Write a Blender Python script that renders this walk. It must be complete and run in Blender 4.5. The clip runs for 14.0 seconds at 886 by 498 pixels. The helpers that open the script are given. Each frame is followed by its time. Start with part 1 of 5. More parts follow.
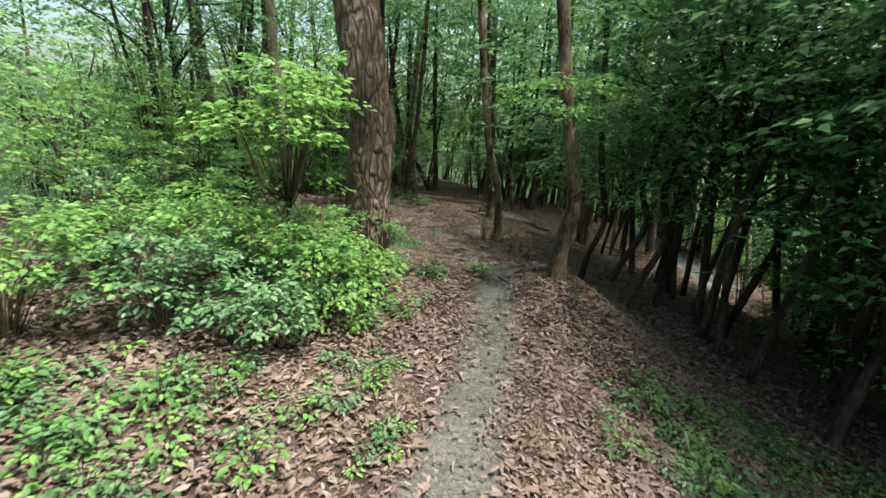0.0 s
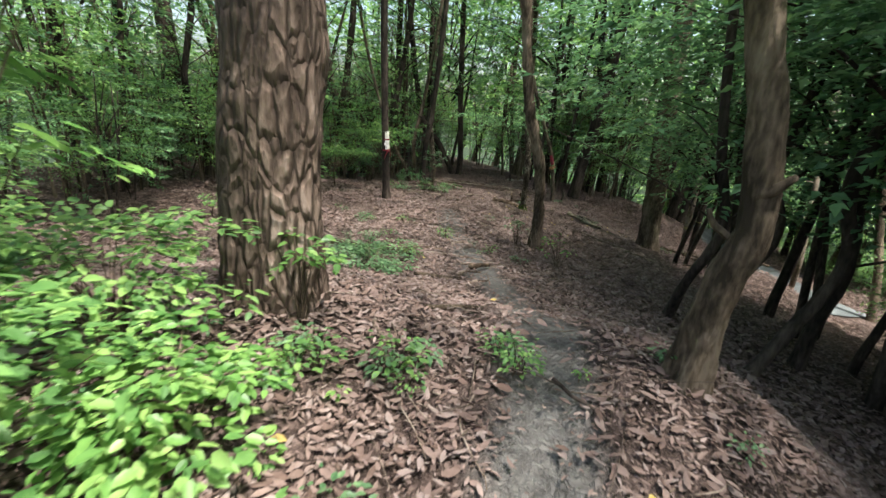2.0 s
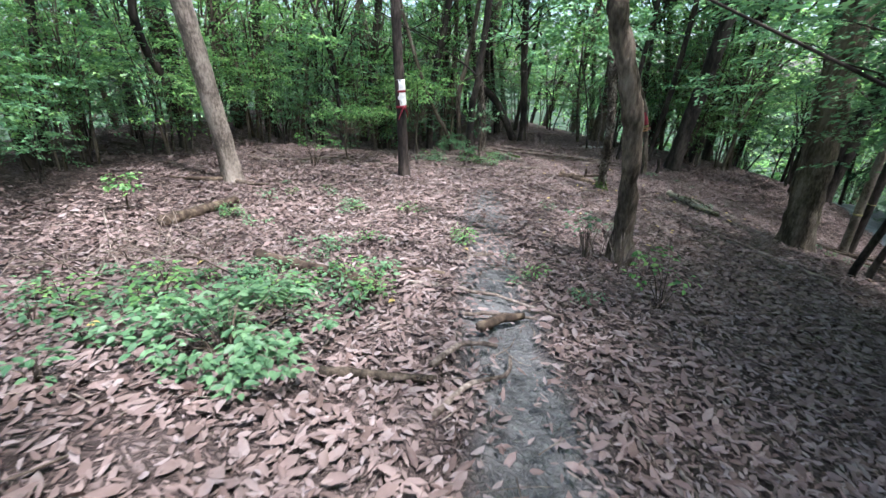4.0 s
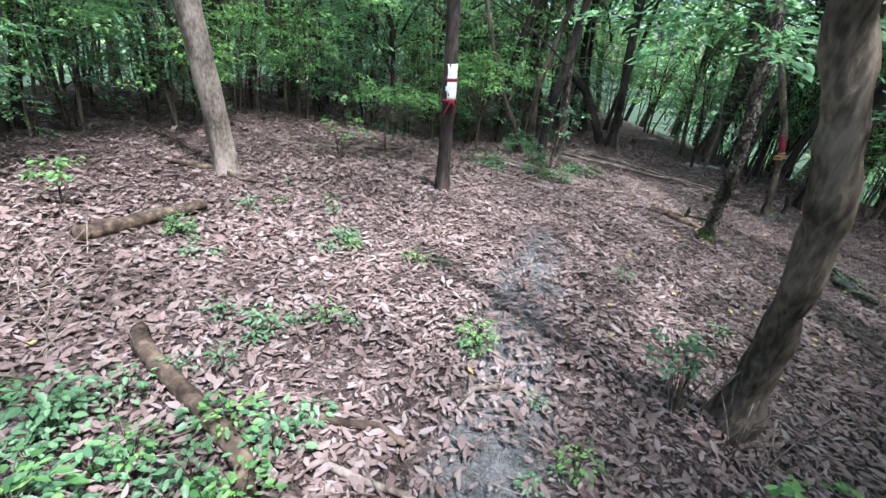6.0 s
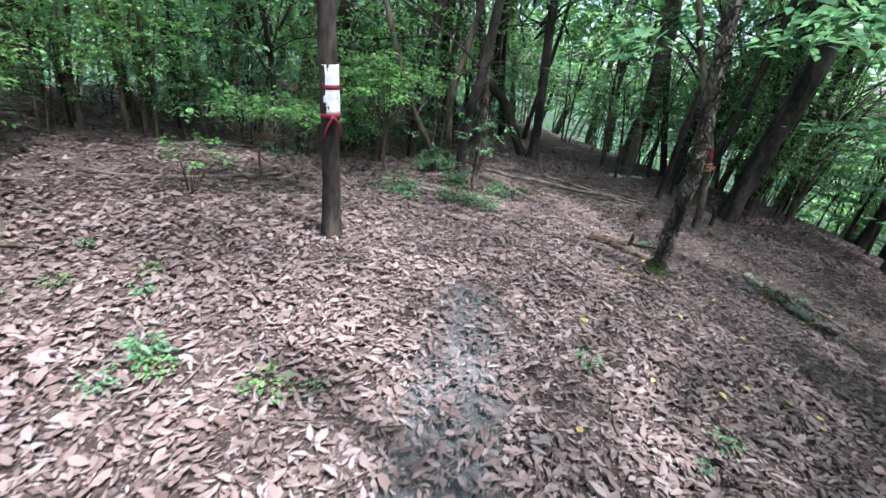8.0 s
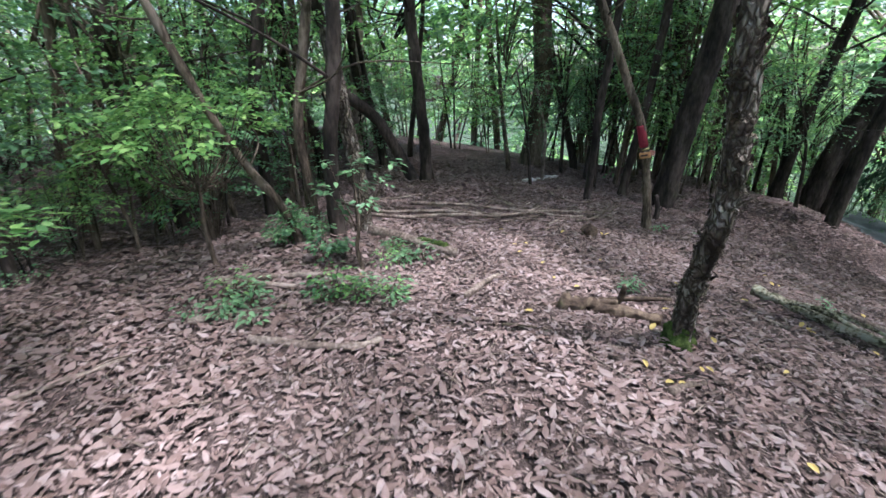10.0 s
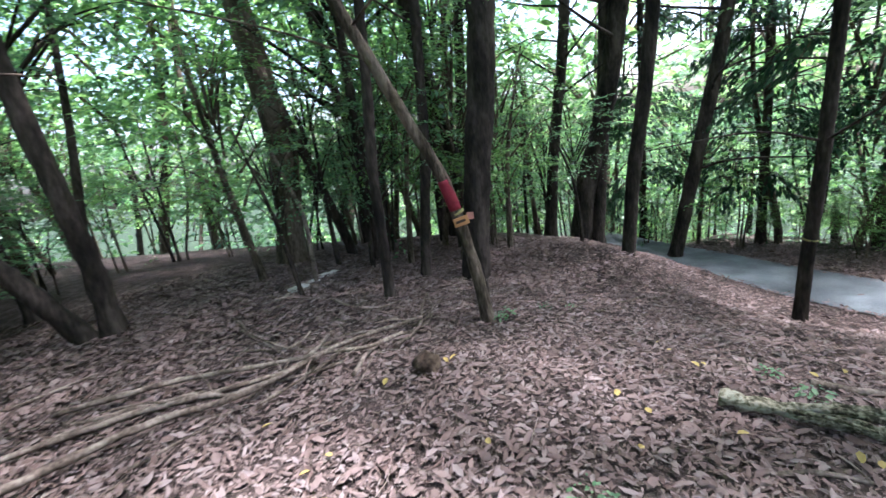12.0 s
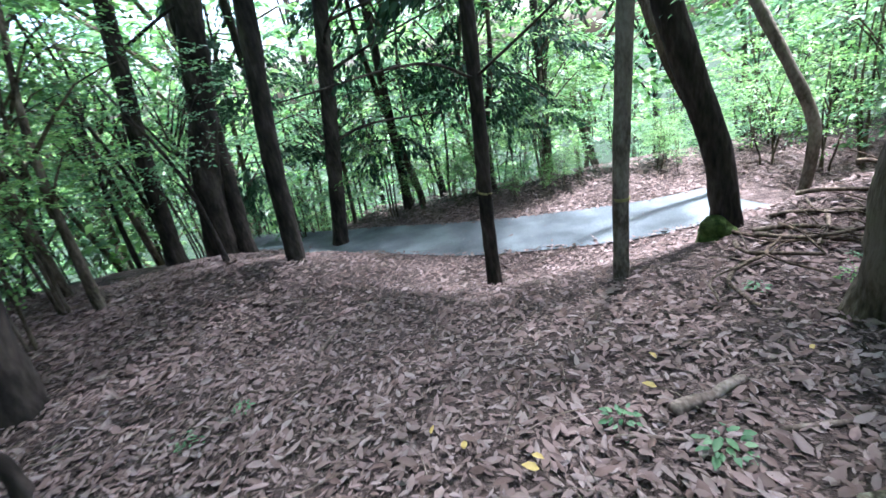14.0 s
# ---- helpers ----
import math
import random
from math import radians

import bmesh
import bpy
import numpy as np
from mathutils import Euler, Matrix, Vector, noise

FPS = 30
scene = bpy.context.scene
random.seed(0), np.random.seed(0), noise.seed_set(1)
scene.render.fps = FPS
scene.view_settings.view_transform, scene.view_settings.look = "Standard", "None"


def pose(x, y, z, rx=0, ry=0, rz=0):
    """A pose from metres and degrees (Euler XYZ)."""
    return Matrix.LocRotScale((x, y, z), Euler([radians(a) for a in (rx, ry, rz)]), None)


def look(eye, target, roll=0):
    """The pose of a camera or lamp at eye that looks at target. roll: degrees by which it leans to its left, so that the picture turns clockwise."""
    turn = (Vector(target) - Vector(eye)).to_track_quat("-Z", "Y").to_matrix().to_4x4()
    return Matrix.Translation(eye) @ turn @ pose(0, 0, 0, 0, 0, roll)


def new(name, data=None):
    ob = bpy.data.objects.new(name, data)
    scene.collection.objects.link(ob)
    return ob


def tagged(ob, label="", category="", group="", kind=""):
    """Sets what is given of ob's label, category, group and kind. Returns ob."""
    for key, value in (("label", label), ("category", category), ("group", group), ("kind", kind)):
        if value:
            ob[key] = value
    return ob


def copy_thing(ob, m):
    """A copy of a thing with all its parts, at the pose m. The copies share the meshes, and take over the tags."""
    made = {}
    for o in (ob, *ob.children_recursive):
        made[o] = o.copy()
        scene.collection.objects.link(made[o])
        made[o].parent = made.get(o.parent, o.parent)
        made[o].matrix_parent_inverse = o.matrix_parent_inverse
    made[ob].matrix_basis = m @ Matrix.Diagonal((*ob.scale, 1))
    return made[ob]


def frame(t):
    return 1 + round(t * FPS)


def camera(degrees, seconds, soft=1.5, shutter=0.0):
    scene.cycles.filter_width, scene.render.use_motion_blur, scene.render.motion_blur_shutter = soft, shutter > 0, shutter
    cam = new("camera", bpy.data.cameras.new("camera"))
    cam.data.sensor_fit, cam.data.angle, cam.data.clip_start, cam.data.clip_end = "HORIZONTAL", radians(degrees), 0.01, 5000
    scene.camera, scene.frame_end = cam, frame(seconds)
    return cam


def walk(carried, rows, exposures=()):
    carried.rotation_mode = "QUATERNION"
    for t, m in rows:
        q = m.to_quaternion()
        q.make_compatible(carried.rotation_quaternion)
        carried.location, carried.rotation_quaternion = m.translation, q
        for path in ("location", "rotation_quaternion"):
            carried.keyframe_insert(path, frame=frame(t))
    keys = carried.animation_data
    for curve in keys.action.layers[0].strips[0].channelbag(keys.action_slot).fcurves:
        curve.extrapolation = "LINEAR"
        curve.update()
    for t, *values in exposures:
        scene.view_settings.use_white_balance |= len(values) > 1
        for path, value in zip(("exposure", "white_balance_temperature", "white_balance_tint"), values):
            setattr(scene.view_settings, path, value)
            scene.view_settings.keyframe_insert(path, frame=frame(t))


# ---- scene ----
cam = camera(90.0, 14.0, 1.5, 0.2)
PATH = [
    (0, (-0.21, -5.26, 2.552), (0.032, -3.336, 2.065), 3.7),
    (0.5, (-0.091, -4.517, 2.525), (0.137, -2.617, 1.944), 4.0),
    (1, (-0.03, -3.834, 2.43), (0.165, -1.95, 1.787), 3.9),
    (1.5, (0.125, -3.241, 2.385), (0.277, -1.349, 1.757), 3.9),
    (2, (0.319, -2.503, 2.25), (0.434, -0.589, 1.679), 4.4),
    (2.2, (0.421, -2.224, 2.232), (0.526, -0.307, 1.673), 4.4),
    (4.3, (1.0, 0.4, 1.9), (0.742, 2.235, 1.148), 2.9),
    (4.5, (1.031, 0.62, 1.969), (0.747, 2.442, 1.194), 3.9),
    (5, (1.076, 1.185, 1.986), (0.723, 2.984, 1.186), 6.5),
    (5.5, (1.093, 1.578, 2.043), (0.662, 3.354, 1.231), 7.4),
    (6, (1.02, 1.743, 2.074), (0.536, 3.494, 1.238), 7.7),
    (6.5, (0.94, 1.855, 2.058), (0.395, 3.574, 1.191), 6.7),
    (7, (0.855, 2.108, 1.966), (0.248, 3.791, 1.073), 5.2),
    (7.5, (0.829, 2.522, 2.07), (0.4, 4.279, 1.217), 6.1),
    (8, (0.867, 3.071, 2.017), (0.701, 4.91, 1.249), 8.2),
    (8.2, (0.9, 3.255, 2.017), (0.732, 5.097, 1.255), 7.3),
    (10.3, (0.856, 5.656, 1.886), (1.199, 7.512, 1.223), -2.5),
    (10.5, (0.962, 5.918, 1.848), (1.375, 7.776, 1.235), -2.9),
    (11, (1.173, 6.515, 1.847), (1.769, 8.346, 1.307), -3.5),
    (11.5, (1.427, 7.086, 1.791), (2.283, 8.816, 1.268), -5.9),
    (12, (1.725, 7.634, 1.685), (2.904, 9.185, 1.234), -8.9),
    (12.5, (2.124, 8.118, 1.621), (3.532, 9.395, 0.999), -10.1),
    (13, (2.573, 8.435, 1.568), (4.201, 9.35, 0.853), -11.6),
    (13.5, (3.069, 8.586, 1.467), (4.827, 9.176, 0.718), -12.8),
    (14, (3.533, 8.807, 1.306), (5.362, 9.089, 0.548), -13.1),
]
EXPOSURE = [(0.0, 1.3, 6600, -2), (2.2, 1.7, 6350, 10), (4.3, 2.25, 5400, 14), (8.2, 2.3, 5300, 13), (10.3, 2.4, 5450, 20), (12.5, 2.7, 5450, 20), (13.5, 2.7, 5250, 18), (14.0, 2.75, 5150, 16)]
walk(cam, [(t, look(eye, target, roll)) for t, eye, target, roll in PATH], EXPOSURE)

# ---- sky and sun ----
SUN_ELEVATION, SUN_ROTATION = radians(70), radians(125)
world = bpy.data.worlds.new("world")
scene.world = world
world.use_nodes = True
wn = world.node_tree
sky = wn.nodes.new("ShaderNodeTexSky")
sky.sky_type, sky.sun_disc = "NISHITA", False
sky.sun_elevation, sky.sun_rotation = SUN_ELEVATION, SUN_ROTATION
sky.dust_density, sky.air_density = 6.0, 1.2
wn.links.new(sky.outputs[0], wn.nodes["Background"].inputs[0])
wn.nodes["Background"].inputs[1].default_value = 0.15
sun = new("sun", bpy.data.lights.new("sun", "SUN"))
sun.data.energy, sun.data.angle, sun.data.color = 4.2, radians(3), (1.0, 0.95, 0.88)
sun_way = Vector((math.sin(SUN_ROTATION) * math.cos(SUN_ELEVATION), math.cos(SUN_ROTATION) * math.cos(SUN_ELEVATION), math.sin(SUN_ELEVATION)))
sun.matrix_basis = look((0, 0, 30), Vector((0, 0, 30)) - sun_way)


# ---- materials ----
def material(name, colours, scale=4.0, stretch=(1, 1, 1), rough=0.8, bump=0.3, fine=40.0, island=0.0, through_light=0.0, gloss=0.12, depth=0.01, cells=False, contrast=1.9, bend=0.3):
    """Base colour from a ramp driven by noise at two scales and, for joined pieces, a value of each piece's own."""
    m = bpy.data.materials.new(name)
    m.use_nodes = True
    nt = m.node_tree
    n, link = nt.nodes, nt.links.new
    bsdf = n["Principled BSDF"]
    tex = n.new("ShaderNodeTexCoord")
    mp = n.new("ShaderNodeMapping")
    mp.inputs["Scale"].default_value = stretch
    link(tex.outputs["Object"], mp.inputs[0])
    big = n.new("ShaderNodeTexNoise")
    big.inputs["Scale"].default_value, big.inputs["Detail"].default_value = scale, 5
    small = n.new("ShaderNodeTexNoise")
    small.inputs["Scale"].default_value, small.inputs["Detail"].default_value = fine, 6
    link(mp.outputs[0], big.inputs["Vector"])
    link(mp.outputs[0], small.inputs["Vector"])
    mix = n.new("ShaderNodeMath")
    mix.operation = "MULTIPLY_ADD"
    link(small.outputs[0], mix.inputs[0])
    mix.inputs[1].default_value = 0.6
    half = n.new("ShaderNodeMath")
    half.operation = "MULTIPLY_ADD"
    link(big.outputs[0], half.inputs[0])
    half.inputs[1].default_value, half.inputs[2].default_value = 1.1, -0.35
    link(half.outputs[0], mix.inputs[2])
    sharp = n.new("ShaderNodeMath")
    sharp.operation = "MULTIPLY_ADD"
    sharp.inputs[1].default_value, sharp.inputs[2].default_value = contrast, 0.5 - 0.5 * contrast
    link(mix.outputs[0], sharp.inputs[0])
    value, height = sharp.outputs[0], small.outputs[0]
    if island:
        geo = n.new("ShaderNodeNewGeometry")
        obj = n.new("ShaderNodeObjectInfo")
        both = n.new("ShaderNodeMath")
        both.operation = "MULTIPLY_ADD"
        link(obj.outputs["Random"], both.inputs[0])
        both.inputs[1].default_value = 0.25
        link(geo.outputs["Random Per Island"], both.inputs[2])
        blend = n.new("ShaderNodeMix")
        blend.inputs[0].default_value = island
        link(value, blend.inputs[2])
        link(both.outputs[0], blend.inputs[3])
        value = blend.outputs[0]
    if cells:
        vor = n.new("ShaderNodeTexVoronoi")
        vor.feature = "DISTANCE_TO_EDGE"
        vor.inputs["Scale"].default_value = cells
        warp = n.new("ShaderNodeMix")
        warp.data_type = "VECTOR"
        warp.inputs[0].default_value = bend
        link(mp.outputs[0], warp.inputs[4])
        link(big.outputs[1], warp.inputs[5])
        link(warp.outputs[1], vor.inputs["Vector"])
        edge = n.new("ShaderNodeMapRange")
        edge.inputs[2].default_value = 0.22
        edge.inputs[3].default_value = 0.3
        link(vor.outputs[0], edge.inputs[0])
        dark = n.new("ShaderNodeMath")
        dark.operation = "MULTIPLY"
        link(value, dark.inputs[0])
        link(edge.outputs[0], dark.inputs[1])
        total = n.new("ShaderNodeMath")
        link(edge.outputs[0], total.inputs[0])
        link(small.outputs[0], total.inputs[1])
        value, height = dark.outputs[0], total.outputs[0]
    ramp = n.new("ShaderNodeValToRGB")
    ramp.color_ramp.elements.remove(ramp.color_ramp.elements[1])
    for k, col in enumerate(colours):
        at = 0.08 + 0.84 * k / max(1, len(colours) - 1)
        e = ramp.color_ramp.elements[0] if k == 0 else ramp.color_ramp.elements.new(at)
        e.position, e.color = at, (*col, 1)
    link(value, ramp.inputs[0])
    link(ramp.outputs[0], bsdf.inputs["Base Color"])
    bsdf.inputs["Roughness"].default_value = rough
    bsdf.inputs["Specular IOR Level"].default_value = gloss
    if bump:
        b = n.new("ShaderNodeBump")
        b.inputs["Strength"].default_value, b.inputs["Distance"].default_value = bump, depth
        link(height, b.inputs["Height"])
        link(b.outputs[0], bsdf.inputs["Normal"])
    if through_light:
        tr = n.new("ShaderNodeBsdfTranslucent")
        link(ramp.outputs[0], tr.inputs[0])
        mx = n.new("ShaderNodeMixShader")
        mx.inputs[0].default_value = through_light
        link(bsdf.outputs[0], mx.inputs[1])
        link(tr.outputs[0], mx.inputs[2])
        link(mx.outputs[0], n["Material Output"].inputs[0])
    return m


def plain(name, col, rough=0.6):
    return material(name, [tuple(v * 0.75 for v in col), col, tuple(min(1, v * 1.15) for v in col)], 12, rough=rough, bump=0.15, depth=0.002)


PINE_BARK = material("pine_bark", [(0.055, 0.041, 0.033), (0.115, 0.084, 0.066), (0.21, 0.158, 0.126), (0.29, 0.235, 0.2)], 3, (1, 1, 0.28), 0.92, 1.0, 34, depth=0.03, cells=19, bend=0.2)
GREY_BARK = material("grey_bark", [(0.075, 0.06, 0.046), (0.165, 0.135, 0.105), (0.25, 0.21, 0.168)], 5, (1, 1, 0.5), 0.9, 0.9, 45, depth=0.01, contrast=2.6)
BROWN_BARK = material("brown_bark", [(0.03, 0.023, 0.016), (0.088, 0.067, 0.047), (0.165, 0.13, 0.096)], 5, (1, 1, 0.3), 0.9, 1.0, 44, depth=0.016, contrast=2.6)
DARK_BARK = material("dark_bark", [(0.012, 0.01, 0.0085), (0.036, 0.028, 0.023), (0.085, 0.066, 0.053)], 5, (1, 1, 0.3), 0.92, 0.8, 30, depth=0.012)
FLAKY_BARK = material("flaky_bark", [(0.04, 0.031, 0.023), (0.1, 0.08, 0.06), (0.18, 0.15, 0.115), (0.29, 0.26, 0.21)], 9, (1, 1, 0.45), 0.92, 1.0, 30, depth=0.03, contrast=2.4, cells=30, bend=0.15)
DEAD_WOOD = material("dead_wood", [(0.05, 0.037, 0.028), (0.135, 0.105, 0.082), (0.26, 0.215, 0.175)], 5, (1, 1, 1), 0.9, 0.6, 40, depth=0.006)
LICHEN_WOOD = material("lichen_wood", [(0.04, 0.035, 0.022), (0.12, 0.11, 0.07), (0.25, 0.23, 0.16), (0.3, 0.29, 0.22)], 11, (1, 1, 1), 0.95, 1.0, 45, depth=0.014, contrast=2.6)
ROTTEN_WOOD = material("rotten_wood", [(0.02, 0.014, 0.01), (0.065, 0.046, 0.032), (0.14, 0.105, 0.07)], 9, (1, 1, 1), 0.95, 0.9, 28, depth=0.01)
MOSS = material("moss", [(0.015, 0.026, 0.008), (0.045, 0.065, 0.016), (0.085, 0.11, 0.03)], 14, rough=1.0, bump=1.0, fine=120, depth=0.01)
LITTER = material("leaf_litter", [(0.075, 0.048, 0.038), (0.115, 0.08, 0.067), (0.15, 0.108, 0.094), (0.175, 0.128, 0.11), (0.215, 0.172, 0.158)], 9, rough=0.8, bump=0.2, fine=50, island=0.75, depth=0.003, gloss=0.12)
YELLOW_LEAF = material("yellow_leaf", [(0.28, 0.19, 0.05), (0.4, 0.32, 0.11)], 20, rough=0.5, bump=0.1, island=0.6, through_light=0.2)
LEAF_DARK = material("evergreen_leaf", [(0.034, 0.085, 0.042), (0.072, 0.165, 0.072), (0.12, 0.245, 0.1), (0.175, 0.31, 0.12)], 1.2, rough=0.42, bump=0, island=0.7, through_light=0.45, gloss=0.45)
LEAF_MID = material("green_leaf", [(0.042, 0.105, 0.03), (0.09, 0.2, 0.056), (0.155, 0.3, 0.082), (0.24, 0.39, 0.11)], 1.2, rough=0.45, bump=0, island=0.7, through_light=0.48, gloss=0.4)
LEAF_BRIGHT = material("bright_leaf", [(0.045, 0.12, 0.032), (0.1, 0.225, 0.055), (0.17, 0.33, 0.08), (0.27, 0.42, 0.125)], 1.5, rough=0.42, bump=0, island=0.75, through_light=0.46, gloss=0.4)
LEAF_COOL = material("seedling_leaf", [(0.04, 0.1, 0.04), (0.085, 0.17, 0.075), (0.15, 0.26, 0.115)], 3, rough=0.42, bump=0, island=0.7, through_light=0.35, gloss=0.4)
NEEDLES = material("conifer_spray", [(0.008, 0.02, 0.012), (0.02, 0.05, 0.026), (0.045, 0.085, 0.04)], 2, rough=0.6, bump=0, island=0.7, through_light=0.25)
WHITE_PAINT = plain("white_paint", (0.72, 0.7, 0.66))
RED_TAPE = plain("red_tape", (0.18, 0.022, 0.032), 0.6)
ORANGE_WOOD = plain("orange_board", (0.34, 0.17, 0.07), 0.6)
PINK_BOARD = plain("pink_board", (0.3, 0.14, 0.11), 0.6)
YELLOW_TAPE = plain("yellow_tape", (0.26, 0.23, 0.09), 0.6)
DARK_MARK = plain("dark_mark", (0.05, 0.03, 0.02))
ROAD = material("road_concrete", [(0.05, 0.058, 0.06), (0.09, 0.102, 0.105), (0.16, 0.178, 0.18)], 1.3, rough=0.75, bump=0.3, fine=70, depth=0.004)
STONE = material("pale_stone", [(0.25, 0.23, 0.2), (0.42, 0.4, 0.36), (0.55, 0.52, 0.48)], 6, rough=0.85, bump=0.6, fine=40, depth=0.006)


# ---- mesh helpers ----
def mesh_of(name, verts, faces, mat, smooth=True):
    """A mesh from arrays of places and of faces that all have one number of corners."""
    verts, faces = np.asarray(verts, np.float32), np.asarray(faces, np.int32)
    me = bpy.data.meshes.new(name)
    me.vertices.add(len(verts))
    me.vertices.foreach_set("co", verts.ravel())
    me.loops.add(faces.size)
    me.loops.foreach_set("vertex_index", faces.ravel())
    me.polygons.add(len(faces))
    me.polygons.foreach_set("loop_start", np.arange(len(faces), dtype=np.int32) * faces.shape[1])
    me.polygons.foreach_set("use_smooth", np.full(len(faces), smooth))
    me.update(calc_edges=True)
    me.materials.append(mat)
    return me


def joined(pieces):
    """Verts and faces of several pieces as one."""
    vs, fs, n = [], [], 0
    for v, f in pieces:
        vs.append(v)
        fs.append(np.asarray(f) + n)
        n += len(v)
    return np.concatenate(vs), np.concatenate(fs)


def part(name, data, mat, parent, label="", smooth=True):
    ob = new(name, mesh_of(name, *data, mat, smooth))
    ob.parent = parent
    return tagged(ob, label)


def thing(name, place, label, category, group="", kind=""):
    ob = new(name)
    ob.empty_display_size = 0.1
    ob.location = place
    return tagged(ob, label, category, group, kind)


def smooth_line(pts, step):
    """Points along a Catmull-Rom curve through pts, about step apart, and how far along each lies (0 to 1)."""
    p = np.array(pts, float)
    q = np.concatenate([[2 * p[0] - p[1]], p, [2 * p[-1] - p[-2]]])
    out = []
    for k in range(1, len(q) - 2):
        a, b, c, d = q[k - 1 : k + 3]
        n = max(2, int(np.linalg.norm(c - b) / step))
        for t in np.arange(n) / n:
            out.append(0.5 * (2 * b + (c - a) * t + (2 * a - 5 * b + 4 * c - d) * t * t + (3 * b - a - 3 * c + d) * t**3))
    out.append(p[-1])
    return np.array(out)


def tube(pts, r0, r1, sides=10, step=0.1, rough=0.0, rough_scale=6.0, flare=0.0, flare_h=0.35, seed=0.0, ridges=0.0):
    """A round limb along pts, r0 thick at its start and r1 at its end, with an uneven surface and a flared foot."""
    line = smooth_line(pts, step)
    n = len(line)
    ahead = np.gradient(line, axis=0)
    ahead /= np.linalg.norm(ahead, axis=1)[:, None] + 1e-9
    ref = np.array([0, 0, 1.0]) if abs(ahead[0, 2]) < 0.8 else np.array([1.0, 0, 0])
    side = np.cross(ahead, ref)
    side /= np.linalg.norm(side, axis=1)[:, None] + 1e-9
    up = np.cross(side, ahead)
    ang = np.arange(sides) * 2 * np.pi / sides
    away = np.concatenate([[0], np.cumsum(np.linalg.norm(np.diff(line, axis=0), axis=1))])
    rad = r0 + (r1 - r0) * away / away[-1] + flare * np.exp(-away / flare_h)
    rows = rad[:, None] * np.ones((1, sides))
    if flare:
        rows += (flare * 0.8 * np.exp(-away / flare_h))[:, None] * np.cos(ang * 4 + seed)[None]
    if rough or ridges:
        for i in range(n):
            for j in range(sides):
                v = Vector((line[i, 0] + math.cos(ang[j]) * rad[i] + seed, line[i, 1] + math.sin(ang[j]) * rad[i], line[i, 2]))
                rows[i, j] += rad[i] * rough * (noise.noise(v * rough_scale) + 0.5 * noise.noise(v * rough_scale * 2.7))
                if ridges:
                    w = Vector((v.x * 17, v.y * 17, v.z * 4.2))
                    d = noise.voronoi(w)[0]
                    rows[i, j] += ridges * (min(0.35, d[1] - d[0]) - 0.2)
    v = line[:, None] + rows[..., None] * (np.cos(ang)[None, :, None] * side[:, None] + np.sin(ang)[None, :, None] * up[:, None])
    v = v.reshape(-1, 3)
    i, j = np.meshgrid(np.arange(n - 1), np.arange(sides), indexing="ij")
    k = (j + 1) % sides
    f = np.stack([i * sides + j, i * sides + k, (i + 1) * sides + k, (i + 1) * sides + j], -1).reshape(-1, 4)
    # end caps, as fans of thin quads round the end points
    a, b = len(v), len(v) + 1
    v = np.concatenate([v, line[:1] - 0.2 * r0 * ahead[:1], line[-1:] + 0.2 * r1 * ahead[-1:]])
    s = np.arange(0, sides, 2)
    caps = [[a, (q + 2) % sides, (q + 1) % sides, q] for q in s]
    e = (n - 1) * sides
    caps += [[b, e + q, e + (q + 1) % sides, e + (q + 2) % sides] for q in s]
    return v, np.concatenate([f, np.array(caps)])


def leaves(pos, way, nor, length, width, droop=0.15, fold=0.12):
    """Folded, pointed leaf blades: six corners and two faces each."""
    way = way / (np.linalg.norm(way, axis=1)[:, None] + 1e-9)
    side = np.cross(way, nor)
    side /= np.linalg.norm(side, axis=1)[:, None] + 1e-9
    nor = np.cross(side, way)
    l, w = np.asarray(length)[:, None], np.asarray(width)[:, None]
    base, tip = pos, pos + way * l - nor * l * droop
    a = pos + way * l * 0.3 - nor * l * droop * 0.15 + nor * w * fold
    b = pos + way * l * 0.68 - nor * l * droop * 0.5 + nor * w * fold
    v = np.stack([base, a + side * w * 0.5, b + side * w * 0.42, tip, b - side * w * 0.42, a - side * w * 0.5], 1).reshape(-1, 3)
    k = np.arange(len(pos))[:, None] * 6
    f = np.concatenate([k + np.array([[0, 1, 2, 3]]), k + np.array([[0, 3, 4, 5]])], 0)
    return v, f


def small_leaves(pos, way, nor, length, width, droop=0.15):
    """The same for leaves seen from farther off: four corners, one bent face."""
    way = way / (np.linalg.norm(way, axis=1)[:, None] + 1e-9)
    side = np.cross(way, nor)
    side /= np.linalg.norm(side, axis=1)[:, None] + 1e-9
    l, w = np.asarray(length)[:, None], np.asarray(width)[:, None]
    mid = pos + way * l * 0.45 + nor * w * 0.1
    v = np.stack([pos, mid + side * w * 0.5, pos + way * l - nor * l * droop, mid - side * w * 0.5], 1).reshape(-1, 3)
    return v, np.arange(len(pos) * 4).reshape(-1, 4)


# ---- the ground ----
SWELL = [
    (0.03, 0.04, 0.04, -0.14, -0.15, -0.08, -0.11, -0.37, -0.36),
    (0.17, 0.18, 0.33, -0.09, -0.10, -0.06, -0.15, -0.31, -0.34),
    (0.15, 0.09, 0.28, 0.16, 0.12, 0.15, -0.05, -0.01, 0.01),
    (0.02, -0.06, -0.10, 0.11, 0.00, 0.07, 0.09, 0.11, 0.19),
    (-0.00, -0.02, 0.01, 0.15, 0.10, 0.07, -0.02, 0.15, 0.19),
    (-0.00, 0.00, 0.01, 0.02, 0.07, 0.03, -0.20, 0.18, 0.33),
]
TREND = (0.422, -0.152, 0.017, 0.252)
